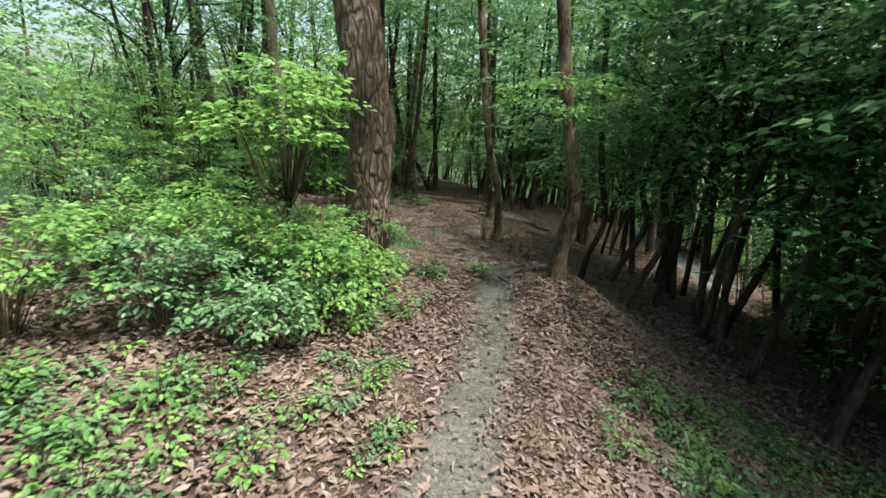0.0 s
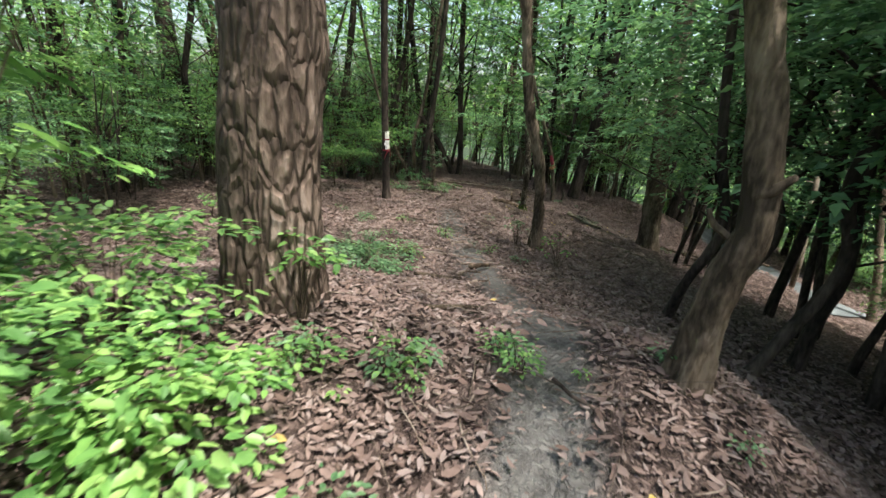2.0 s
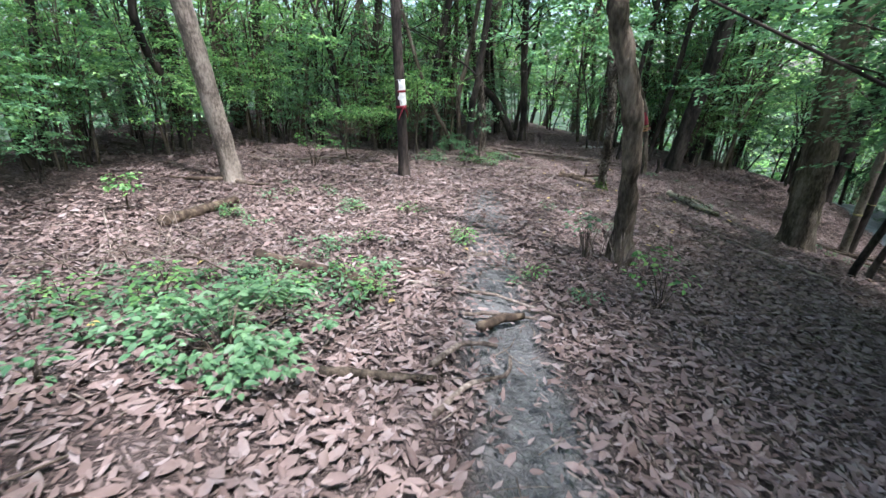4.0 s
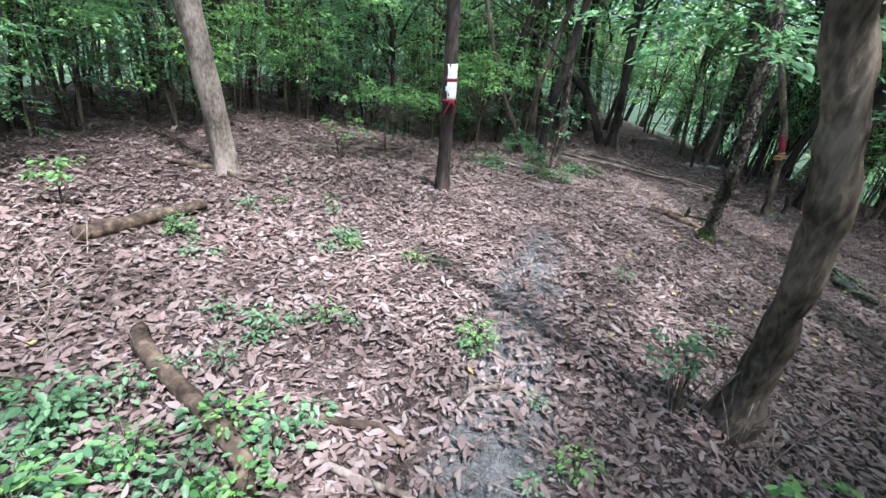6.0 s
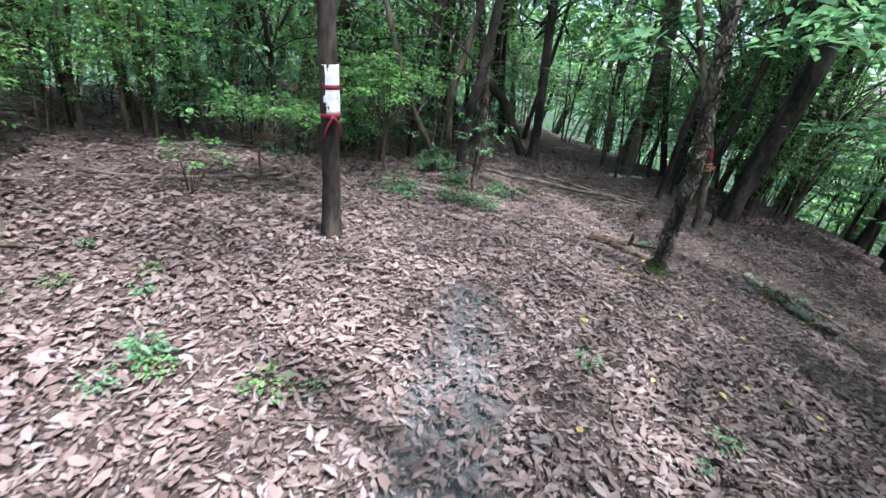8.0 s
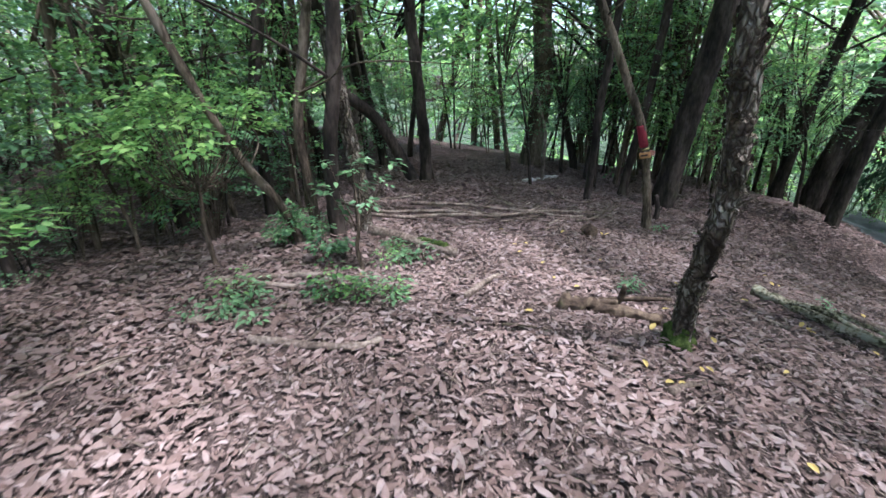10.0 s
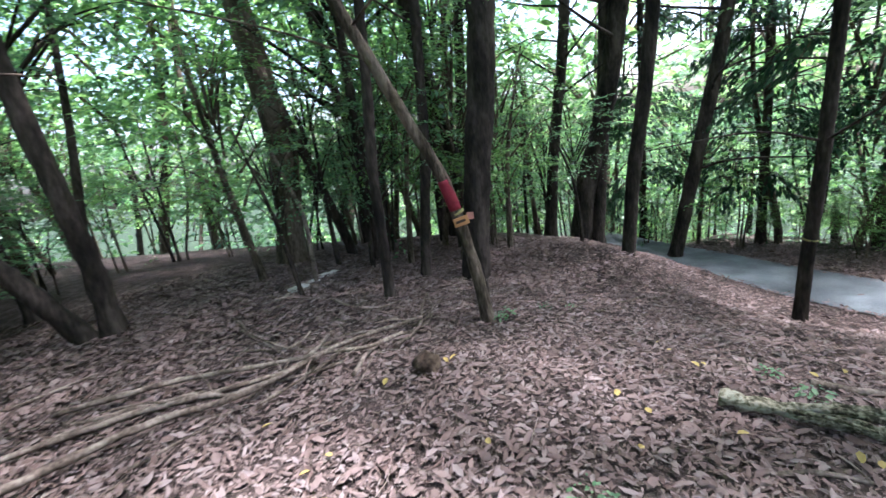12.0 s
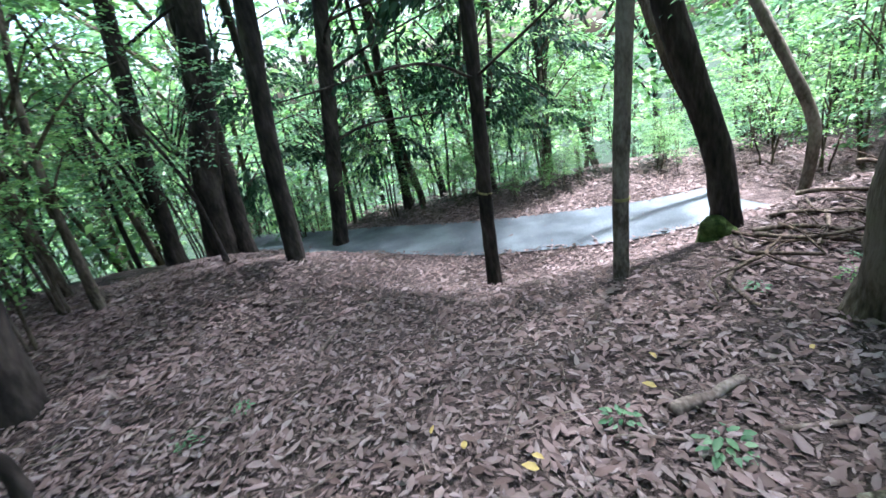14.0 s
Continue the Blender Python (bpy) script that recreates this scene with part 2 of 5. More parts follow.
ROOT_MOUNDS = [(1.85, -0.45, 0.55, 0.75), (-0.5, 0.1, 0.22, 0.8), (0.33, 9.7, 0.15, 0.8), (7.7, 5.7, 0.4, 0.75), (7.6, 11.4, 0.28, 0.8), (8.6, 11.6, 0.4, 0.7), (8.35, 10.7, 0.25, 0.6)]
ROAD_Z = -1.2
TRAIL = [(-0.5, -6.5), (-0.1, -4.2), (0.12, -3.46), (0.45, -2.55), (0.72, -1.74), (0.9, -0.9), (1.1, -0.2), (1.25, 0.5), (1.15, 1.7), (1.03, 2.6), (0.98, 3.4), (0.85, 4.6), (0.9, 5.8)]


def soft(x):
    x = np.clip(x, 0, 1)
    return x * x * (3 - 2 * x)


def ground_z(x, y):
    """The lie of the land: a wooded ridge with a shelf for the road."""
    x, y = np.asarray(x, float), np.asarray(y, float)
    xc, yc = np.clip(x, -7, 16), np.clip(y, -9, 20)
    z = TREND[0] + TREND[1] * xc + TREND[2] * yc - TREND[3] * np.log1p((xc / 6) ** 2)
    for i, row in enumerate(SWELL):
        for j, h in enumerate(row):
            z = z + h * np.exp(-((x + 4 - 2.6 * i) ** 2 + (y + 6 - 2.6 * j) ** 2) / 7.22)
    k = soft((x - 7.2) / 1.5) * soft((12.8 - y) / 1.5)
    z = z * (1 - k) + ROAD_Z * k
    for mx, my, h, r in ROOT_MOUNDS:
        z = z + h * np.exp(-((x - mx) ** 2 + (y - my) ** 2) / (2 * r * r))
    return z - 0.28 * np.clip(-5 - x, 0, 24) - 0.4 * np.clip(x - 12.5, 0, 30) - 0.2 * np.clip(y - 20, 0, 30)


def gz(x, y):
    return float(ground_z(x, y))


def trail_near(x, y):
    """How far a place is from the trodden line."""
    best = np.full(np.shape(x), 9.0)
    for (ax, ay), (bx, by) in zip(TRAIL, TRAIL[1:]):
        t = np.clip(((x - ax) * (bx - ax) + (y - ay) * (by - ay)) / ((bx - ax) ** 2 + (by - ay) ** 2), 0, 1)
        best = np.minimum(best, np.hypot(x - ax - t * (bx - ax), y - ay - t * (by - ay)))
    return best


def spaced(lo, hi, step, far):
    mid = np.arange(lo, hi, step)
    out = step * 1.5 ** np.arange(1, 40)
    out = np.cumsum(out)
    out = out[out < far]
    return np.concatenate([(lo - out)[::-1], mid, hi + out])


gx, gy = spaced(-6, 11, 0.1, 900), spaced(-7, 16, 0.1, 900)
X, Y = np.meshgrid(gx, gy, indexing="ij")
Z = ground_z(X, Y)
near = (abs(X - 2.5) < 12) & (abs(Y - 4.5) < 15)
bumps = np.zeros_like(Z)
for i, j in np.argwhere(near):
    p = Vector((X[i, j], Y[i, j], 0))
    bumps[i, j] = 0.03 * noise.noise(p * 1.7) + 0.014 * noise.noise(p * 6.0)
keep_flat = soft((X - 8.0) / 0.6) * soft((12 - Y) / 0.8)
Z = Z + bumps * (1 - keep_flat) - 0.025 * np.exp(-((trail_near(X, Y) / 0.2) ** 2))
nx, ny = X.shape
i, j = np.meshgrid(np.arange(nx - 1), np.arange(ny - 1), indexing="ij")
quads = np.stack([i * ny + j, (i + 1) * ny + j, (i + 1) * ny + j + 1, i * ny + j + 1], -1).reshape(-1, 4)

# forest floor: rotted leaves, with grey trodden earth where the trail attribute says
FLOOR = material("forest_floor", [(0.045, 0.032, 0.027), (0.085, 0.061, 0.052), (0.125, 0.092, 0.08), (0.17, 0.13, 0.115)], 7, rough=0.9, bump=0.9, fine=34, depth=0.02, cells=26)
nt = FLOOR.node_tree
att = nt.nodes.new("ShaderNodeAttribute")
att.attribute_name = "trodden"
grit = nt.nodes.new("ShaderNodeTexNoise")
grit.inputs["Scale"].default_value, grit.inputs["Detail"].default_value = 25, 8
dirt = nt.nodes.new("ShaderNodeValToRGB")
dirt.color_ramp.elements[0].color, dirt.color_ramp.elements[0].position = (0.085, 0.08, 0.075, 1), 0.25
dirt.color_ramp.elements[1].color, dirt.color_ramp.elements[1].position = (0.165, 0.16, 0.15, 1), 0.75
worn = nt.nodes.new("ShaderNodeMix")
worn.data_type = "RGBA"
tc = nt.nodes.new("ShaderNodeTexCoord")
nt.links.new(tc.outputs["Object"], grit.inputs["Vector"])
nt.links.new(grit.outputs[0], dirt.inputs[0])
nt.links.new(att.outputs["Fac"], worn.inputs[0])
fb = nt.nodes["Principled BSDF"]
nt.links.new(fb.inputs["Base Color"].links[0].from_socket, worn.inputs[6])
nt.links.new(dirt.outputs[0], worn.inputs[7])
# low green growth takes over beyond the open floor
herb = nt.nodes.new("ShaderNodeAttribute")
herb.attribute_name = "herbage"
herb_mix = nt.nodes.new("ShaderNodeMix")
herb_mix.data_type = "RGBA"
herb_col = nt.nodes.new("ShaderNodeValToRGB")
herb_col.color_ramp.elements[0].color, herb_col.color_ramp.elements[0].position = (0.01, 0.017, 0.008, 1), 0.3
herb_col.color_ramp.elements[1].color, herb_col.color_ramp.elements[1].position = (0.028, 0.045, 0.02, 1), 0.7
nt.links.new(grit.outputs[0], herb_col.inputs[0])
nt.links.new(herb.outputs["Fac"], herb_mix.inputs[0])
nt.links.new(worn.outputs[2], herb_mix.inputs[6])
nt.links.new(herb_col.outputs[0], herb_mix.inputs[7])
nt.links.new(herb_mix.outputs[2], fb.inputs["Base Color"])
ground_mesh = mesh_of("ground", np.stack([X, Y, Z], -1).reshape(-1, 3), quads, FLOOR)
wear = ground_mesh.attributes.new("trodden", "FLOAT", "POINT")
fray = np.array([0.07 * noise.noise(Vector((a, b, 3)) * 3) if -8 < a < 8 and -8 < b < 8 else 0 for a, b in zip(X.ravel(), Y.ravel())])
wear.data.foreach_set("value", soft((0.29 + fray - trail_near(X, Y).ravel()) / 0.14).astype(np.float32))
green = ground_mesh.attributes.new("herbage", "FLOAT", "POINT")
green.data.foreach_set("value", np.maximum(soft((X - 11.2) / 1.5), soft((np.hypot(X - 2.5, Y - 4) - 14) / 4)).ravel().astype(np.float32))
tagged(new("ground", ground_mesh), "leaf-strewn brown forest floor with a narrow trodden trail", "ground", kind="structure")

# the road beyond the trees
road_mid = smooth_line([(11.6, 14.5, 0), (10.6, 11.6, 0), (9.85, 9.4, 0), (9.5, 7.6, 0), (9.4, 6.5, 0), (9.5, 5.7, 0)], 0.3)
tan = np.gradient(road_mid, axis=0)
tan /= np.linalg.norm(tan, axis=1)[:, None]
across = np.stack([-tan[:, 1], tan[:, 0], 0 * tan[:, 0]], 1)
cols = np.linspace(-0.68, 0.68, 7)
rv = road_mid[:, None] + across[:, None] * cols[None, :, None]
rv[..., 2] = np.maximum(ground_z(rv[..., 0], rv[..., 1]) + 0.03, ROAD_Z + 0.012) - 0.015 * (cols / 0.68)[None] ** 2
ii, jj = np.meshgrid(np.arange(len(road_mid) - 1), np.arange(6), indexing="ij")
tagged(new("road", mesh_of("road", rv.reshape(-1, 3), np.stack([ii * 7 + jj, (ii + 1) * 7 + jj, (ii + 1) * 7 + jj + 1, ii * 7 + jj + 1], -1).reshape(-1, 4), ROAD)), "pale grey worn concrete track through the wood", "road", kind="structure")


# ---- leaf litter ----
rng = np.random.default_rng(7)


def litter(n, lo, hi, keep):
    xy = rng.uniform(lo, hi, (n, 2))
    x, y = xy.T
    ok = rng.random(n) < keep(x, y)
    return x[ok], y[ok]


def litter_mesh(x, y, size, simple=False, lift=0.012):
    n = len(x)
    z = ground_z(x, y) + rng.uniform(0.0, 0.022, n) + lift
    turn = rng.uniform(0, 2 * np.pi, n)
    way = np.stack([np.cos(turn), np.sin(turn), rng.normal(0, 0.13, n)], 1)
    nor = np.stack([rng.normal(0, 0.32, n), rng.normal(0, 0.32, n), np.ones(n)], 1)
    ln = size * rng.uniform(0.35, 1.0, n) * rng.choice((0.75, 1.1, 1.75), n)
    if simple:
        return small_leaves(np.stack([x, y, z], 1) - way * ln[:, None] * 0.5, way, nor, ln, ln * rng.uniform(0.32, 0.6, n), rng.uniform(-0.35, 0.4, n)[:, None])
    return leaves(np.stack([x, y, z], 1) - way * ln[:, None] * 0.5, way, nor, ln, ln * rng.uniform(0.24, 0.48, n), rng.uniform(-0.35, 0.4, n)[:, None], rng.uniform(-0.35, 0.4, n)[:, None])


def bare(x, y):
    return 1 - 0.93 * np.exp(-((trail_near(x, y) / 0.25) ** 2)) * (y < 3.2) - 0.4 * np.exp(-((trail_near(x, y) / 0.2) ** 2)) * (y >= 3.2)


def off_road(x, y):
    """False on the road, where few leaves lie."""
    best = np.full(np.shape(x), 9.0)
    for q in road_mid[::2]:
        best = np.minimum(best, np.hypot(x - q[0], y - q[1]))
    return best > 0.62


lx, ly = litter(450000, (-6.5, -5.5), (8.2, 14.8), lambda x, y: bare(x, y) * np.clip(1.25 - 0.1 * np.hypot(x - np.interp(y, (-5, 3, 8, 14), (0.4, 0.9, 1.8, 4)), 0 * y) ** 1.4, 0.22, 1))
fx, fy = litter(30000, (8.2, 3.2), (13.0, 13.0), lambda x, y: np.where(off_road(x, y), 0.8, 0.03))
lx, ly = np.concatenate([lx, fx]), np.concatenate([ly, fy])
close = np.hypot(lx - np.interp(ly, (-5, 0, 6, 7.5, 9, 12), (0.3, 1.0, 1.1, 3.0, 3.6, 4.0)), 0) < np.interp(ly, (-5, 6, 7.5, 10, 12), (1.9, 1.9, 2.7, 2.7, 1.2))
LITTER_LABEL = "dry brown and pinkish fallen leaves covering the ground"
tagged(new("leaf_litter", mesh_of("leaf_litter", *litter_mesh(lx[close], ly[close], 0.053), LITTER)), LITTER_LABEL, "fallen leaves", kind="stuff")
tagged(new("leaf_litter", mesh_of("leaf_litter", *litter_mesh(lx[~close], ly[~close], 0.06, True), LITTER)), LITTER_LABEL, "fallen leaves", kind="stuff")


# ---- trees that stand beside the walk ----
def limb_set(base_pts, count, seed, reach=1.2, low=0.45, r=0.02):
    """Side branches out of the upper part of a trunk."""
    rnd = random.Random(seed)
    line = smooth_line(base_pts, 0.3)
    out = []
    for _ in range(count):
        p = line[int(len(line) * rnd.uniform(low, 0.98))]
        a = rnd.uniform(0, 2 * math.pi)
        q = p + np.array([math.cos(a), math.sin(a), rnd.uniform(0.1, 0.6)]) * reach * rnd.uniform(0.4, 0.8)
        e = q + np.array([math.cos(a + rnd.uniform(-0.6, 0.6)), math.sin(a + rnd.uniform(-0.6, 0.6)), rnd.uniform(-0.1, 0.5)]) * reach * rnd.uniform(0.4, 0.9)
        out.append(tube([p, q, e], r, r * 0.35, 6, 0.2))
    return out


def crown_leaves(seed, centre, radii, sprays, per, length, hollow=0.45, flat=0.35, spread=0.45, maker=small_leaves):
    """Leaves in flat, drooping sprays spread unevenly through an egg-shaped crown. Gives the leaves and the sprays' middles."""
    r = np.random.default_rng(seed)
    d = r.normal(0, 1, (sprays, 3))
    d /= np.linalg.norm(d, axis=1)[:, None]
    rad = (hollow + (1 - hollow) * r.random(sprays) ** 0.6) * (1 + 0.25 * np.sin(3 * np.arctan2(d[:, 1], d[:, 0]) + seed))
    mid = np.array(centre) + d * rad[:, None] * np.array(radii)
    out = d * (1, 1, 0.15) + r.normal(0, 0.25, (sprays, 3)) * (1, 1, 0.3)
    out /= np.linalg.norm(out, axis=1)[:, None]
    side = np.cross(out, (0, 0, 1.0))
    side /= np.linalg.norm(side, axis=1)[:, None] + 1e-9
    up = np.cross(side, out)
    k = np.repeat(np.arange(sprays), per)
    n = len(k)
    size = spread * r.uniform(0.6, 1.4, sprays)[k]
    twig = r.integers(-3, 4, n)
    along, hand = r.random(n), r.choice((-1.0, 1.0), n)
    lean = np.where(twig == 0, 0.0, np.sign(twig) * 0.9)
    root = np.abs(twig) * 0.24
    reach = np.where(twig == 0, 1.0, 0.75 - 0.12 * np.abs(twig))
    fore, over = root + along * reach * np.cos(lean), along * reach * np.sin(lean)
    u = fore
    pos = mid[k] + out[k] * ((fore - 0.5) * 1.7 * size)[:, None] + side[k] * (over * 1.5 * size + hand * length * 0.12)[:, None] + up[k] * (r.normal(0, 0.02, n) - 0.22 * u * u * size)[:, None]
    axis = out[k] * np.cos(lean)[:, None] + side[k] * np.sin(lean)[:, None]
    cross = side[k] * np.cos(lean)[:, None] - out[k] * np.sin(lean)[:, None]
    way = axis + cross * (hand * r.uniform(0.4, 1.2, n))[:, None] + up[k] * r.normal(-0.12, 0.2, n)[:, None]
    nor = up[k] + r.normal(0, flat, (n, 3))
    ln = length * r.uniform(0.6, 1.3, n)
    return maker(pos, way, nor, ln, ln * r.uniform(0.45, 0.62, n), 0.18), mid


def trunk_up(pts, height):
    """pts carried on upwards to a height, easing towards the upright."""
    p = [np.array(q, float) for q in pts]
    d = p[-1] - p[-2]
    d /= np.linalg.norm(d)
    while p[-1][2] < height:
        d = d * 0.75 + np.array([0, 0, 0.25])
        p.append(p[-1] + d / np.linalg.norm(d) * 1.3)
    return p


def tall_tree(name, pts, r0, bark, label, height=8.5, taper=0.55, flare=0.0, sides=18, step=0.08, rough=0.12, ridges=0.0, leaf=None, crown=(3.5, 3.5, 1.6), seed=1, limbs=6, limb_low=0.5, sprays=120):
    """A tree whose trunk follows pts from the ground, with limbs and a crown high above."""
    bx, by = pts[0][0], pts[0][1]
    foot = np.array((bx, by, min(pts[0][2], gz(bx, by)) - 0.12))
    path = trunk_up([foot] + [np.array(p) for p in pts[1:]] if pts[0][2] - gz(bx, by) < 0.3 else [foot] + [np.array(p) for p in pts], height)
    ob = thing(name, (bx, by, gz(bx, by)), label, "tree", kind="")
    origin = np.array(ob.location)
    local = [p - origin for p in path]
    low = [p for p in local if p[2] < 4.2] + [next((p for p in local if p[2] >= 4.2), local[-1])]
    rest = [p for p in local if p[2] >= low[-1][2] - 1e-6]
    part("trunk", tube(low, r0, r0 * (1 - (1 - taper) * 0.45), sides, step, rough, 5.0, flare, 0.22, seed, ridges), bark, ob)
    pieces = [tube(rest if len(rest) > 1 else [low[-1], low[-1] + np.array((0, 0, 1.0))], r0 * (1 - (1 - taper) * 0.45), r0 * taper * 0.5, 8, 0.4)]
    pieces += limb_set(local, limbs, seed, 1.6, limb_low, max(0.012, r0 * 0.22))
    tagged(part("branchwork", joined(pieces), bark, ob), kind="stuff")
    top = local[-1]
    (v, f), _ = crown_leaves(seed + 50, top - np.array((0, 0, crown[2] * 0.5)), crown, sprays, 16, 0.15, 0.2, spread=0.6)
    part("crown", (v, f), leaf or LEAF_DARK, ob)
    return ob


tall_tree("pine_tree", [(-0.47, -0.12, 1.3), (-0.47, -0.12, 1.95), (-0.44, -0.1, 2.6), (-0.53, -0.06, 3.1)], 0.26, PINE_BARK, "old pine with thick, deeply cracked reddish-brown bark", 9.5, 0.7, 0.06, 72, 0.022, 0.05, ridges=0.022, seed=3, limbs=5, leaf=NEEDLES, crown=(2.6, 2.6, 1.4), sprays=120)
knob_tree = tall_tree("leaning_tree", [(1.66, -0.64, 1.12), (1.70, -0.68, 1.59), (1.745, -0.72, 1.92), (1.70, -0.68, 2.35), (1.62, -0.62, 2.75), (1.55, -0.55, 3.2)], 0.075, BROWN_BARK, "brown tree with a knobbed, curved trunk on the bank", 8, 0.5, 0.05, 28, 0.04, 0.2, seed=4, limbs=8, crown=(2.0, 2.0, 1.2), sprays=70)
part("knob", joined([tube([(0.05, -0.1, 0.93), (0.08, -0.14, 0.97), (0.13, -0.17, 1.03)], 0.035, 0.012, 8, 0.03, 0.3), tube([(0.05, -0.05, 0.72), (-0.03, 0.01, 0.78), (-0.06, 0.03, 0.85)], 0.02, 0.01, 8, 0.04, 0.3)]), BROWN_BARK, knob_tree)
mid_tree = tall_tree("forked_tree", [(2.12, 4.0, 0.42), (2.1, 3.93, 0.8), (2.03, 3.82, 1.35), (1.92, 3.75, 1.87), (1.75, 3.75, 2.35), (1.66, 3.76, 2.8)], 0.076, BROWN_BARK, "crooked brown tree with thin shoots round its foot", 8, 0.75, 0.07, 28, 0.035, 0.28, seed=5, limbs=7)
painted = tall_tree("marked_tree", [(-0.36, 6.37, 0.6), (-0.39, 6.37, 1.1), (-0.41, 6.36, 1.47), (-0.44, 6.34, 2.0), (-0.47, 6.33, 2.6)], 0.07, DARK_BARK, "slim black-barked tree with a white painted band and red ribbon", 8, 0.7, 0.025, 18, 0.05, 0.12, seed=6, limbs=5, limb_low=0.55)
tall_tree("leaning_grey_tree", [(-2.41, 5.39, 0.55), (-2.45, 5.36, 0.95), (-2.49, 5.31, 1.4), (-2.57, 5.23, 2.15), (-2.66, 5.15, 3.0)], 0.115, GREY_BARK, "grey-brown tree leaning outwards with a scarred root", 8, 0.75, 0.05, 22, 0.05, 0.1, seed=7, limbs=5, limb_low=0.6, crown=(3.0, 3.0, 1.4), sprays=120)
flaky_tree = tall_tree("flaky_tree", [(2.7, 7.58, 0.34), (2.68, 7.5, 0.7), (2.66, 7.4, 1.0), (2.63, 7.3, 1.4), (2.58, 7.27, 1.75), (2.47, 7.2, 2.4)], 0.06, FLAKY_BARK, "slim tree with flaking bark and a mossy foot", 8, 0.8, 0.03, 40, 0.025, 0.22, ridges=0.018, seed=8, limbs=6)
# curled flakes standing off the slim tree's bark
rf = np.random.default_rng(90)
fl = smooth_line([(2.69, 7.54, 0.5), (2.68, 7.5, 0.7), (2.66, 7.4, 1.0), (2.63, 7.3, 1.4), (2.58, 7.27, 1.75), (2.47, 7.2, 2.4)], 0.05)
pick = fl[rf.integers(0, len(fl), 420)]
fa = rf.uniform(0, 6.283, 420)
fo = np.stack([np.cos(fa), np.sin(fa), 0 * fa], 1)
fs = rf.uniform(0.02, 0.06, 420)
tagged(part("bark_flake", leaves(pick + fo * 0.056 + rf.normal(0, 0.02, (420, 3)) * (0, 0, 1) - np.array(flaky_tree.location), np.stack([rf.normal(0, 0.3, 420), rf.normal(0, 0.3, 420), rf.choice((-1.0, 1.0), 420)], 1) + fo * 0.35, fo, fs, fs * rf.uniform(0.5, 1.0, 420), -0.2), FLAKY_BARK, flaky_tree, "curled flakes of loose bark"), "curled flakes of loose bark", kind="stuff")
tall_tree("clump_tree", [(0.36, 9.75, 0.5), (0.34, 9.75, 1.0), (0.38, 9.76, 1.5), (0.46, 9.77, 2.0), (0.52, 9.77, 2.6)], 0.072, DARK_BARK, "dark twisted trunk in a clump of stems", 7, 0.7, 0.04, 18, 0.05, 0.25, seed=11, limbs=9, limb_low=0.2)
tall_tree("clump_tree", [(0.1, 10.0, 0.45), (0.08, 10.0, 1.0), (0.05, 10.0, 1.6), (0.25, 10.0, 2.6)], 0.05, BROWN_BARK, "thin brown stem in a clump", 7, 0.7, 0.02, 12, 0.06, 0.2, seed=12, limbs=8, limb_low=0.2)
tall_tree("clump_tree", [(0.05, 9.6, 0.45), (-0.15, 9.6, 0.9), (-0.36, 9.55, 1.25), (-0.65, 9.5, 1.9)], 0.04, BROWN_BARK, "thin leaning stem in a clump", 6, 0.7, 0.02, 12, 0.06, 0.2, seed=13, limbs=8, limb_low=0.2)
snag = thing("broken_trunk", (0.62, 9.95, gz(0.62, 9.95)), "pale broken-off dead trunk with a splintered top", "dead tree")
part("trunk", tube([(0, 0, -0.1), (-0.03, 0.02, 0.6), (-0.12, 0.03, 1.3), (-0.2, 0.03, 2.0)], 0.085, 0.07, 18, 0.05, 0.2, 5, 0.03, 0.2, 3.0), FLAKY_BARK, snag)
tall_tree("dark_tree", [(1.61, 13.1, 0.36), (1.6, 13.1, 1.0), (1.55, 13.1, 1.75), (1.5, 13.1, 2.3), (1.45, 13.1, 3.0)], 0.1, DARK_BARK, "dark crooked tree beside the trail with a low branch", 8, 0.6, 0.05, 20, 0.06, 0.2, seed=14, limbs=8, limb_low=0.25)
tall_tree("dark_tree", [(1.45, 13.2, 0.38), (0.85, 13.3, 1.35), (0.3, 13.3, 1.9), (0.05, 13.3, 2.9)], 0.1, DARK_BARK, "dark trunk bending low over the slope", 7, 0.7, 0.02, 14, 0.08, 0.15, seed=15, limbs=6, limb_low=0.3)
tall_tree("grey_tree", [(3.82, 14.08, 0.33), (3.95, 14.05, 1.2), (4.03, 14.0, 2.0), (3.92, 14.04, 3.4)], 0.19, BROWN_BARK, "upright grey-brown tree at the trail's bend", 9, 0.75, 0.08, 20, 0.06, 0.1, seed=16, limbs=5, limb_low=0.5)
bare_stem = thing("bare_sapling", (3.62, 12.76, gz(3.62, 12.76)), "thin bare pale sapling", "sapling")
part("stem", tube([(0, 0, -0.05), (0.03, 0, 0.4), (0.02, -0.02, 0.85), (-0.06, 0.03, 1.2), (-0.15, 0.05, 1.6)], 0.035, 0.02, 8, 0.06, 0.15), DEAD_WOOD, bare_stem)
sign_tree = tall_tree("signed_tree", [(4.25, 10.43, 0.1), (4.21, 10.46, 0.5), (4.17, 10.49, 0.82), (4.12, 10.53, 1.15), (4.05, 10.58, 1.48), (3.9, 10.69, 1.9), (3.72, 10.8, 2.4), (3.5, 10.93, 3.0)], 0.052, BROWN_BARK, "leaning brown tree with red tape and a small orange board", 8, 0.8, 0.02, 20, 0.05, 0.14, seed=17, limbs=6, limb_low=0.4)
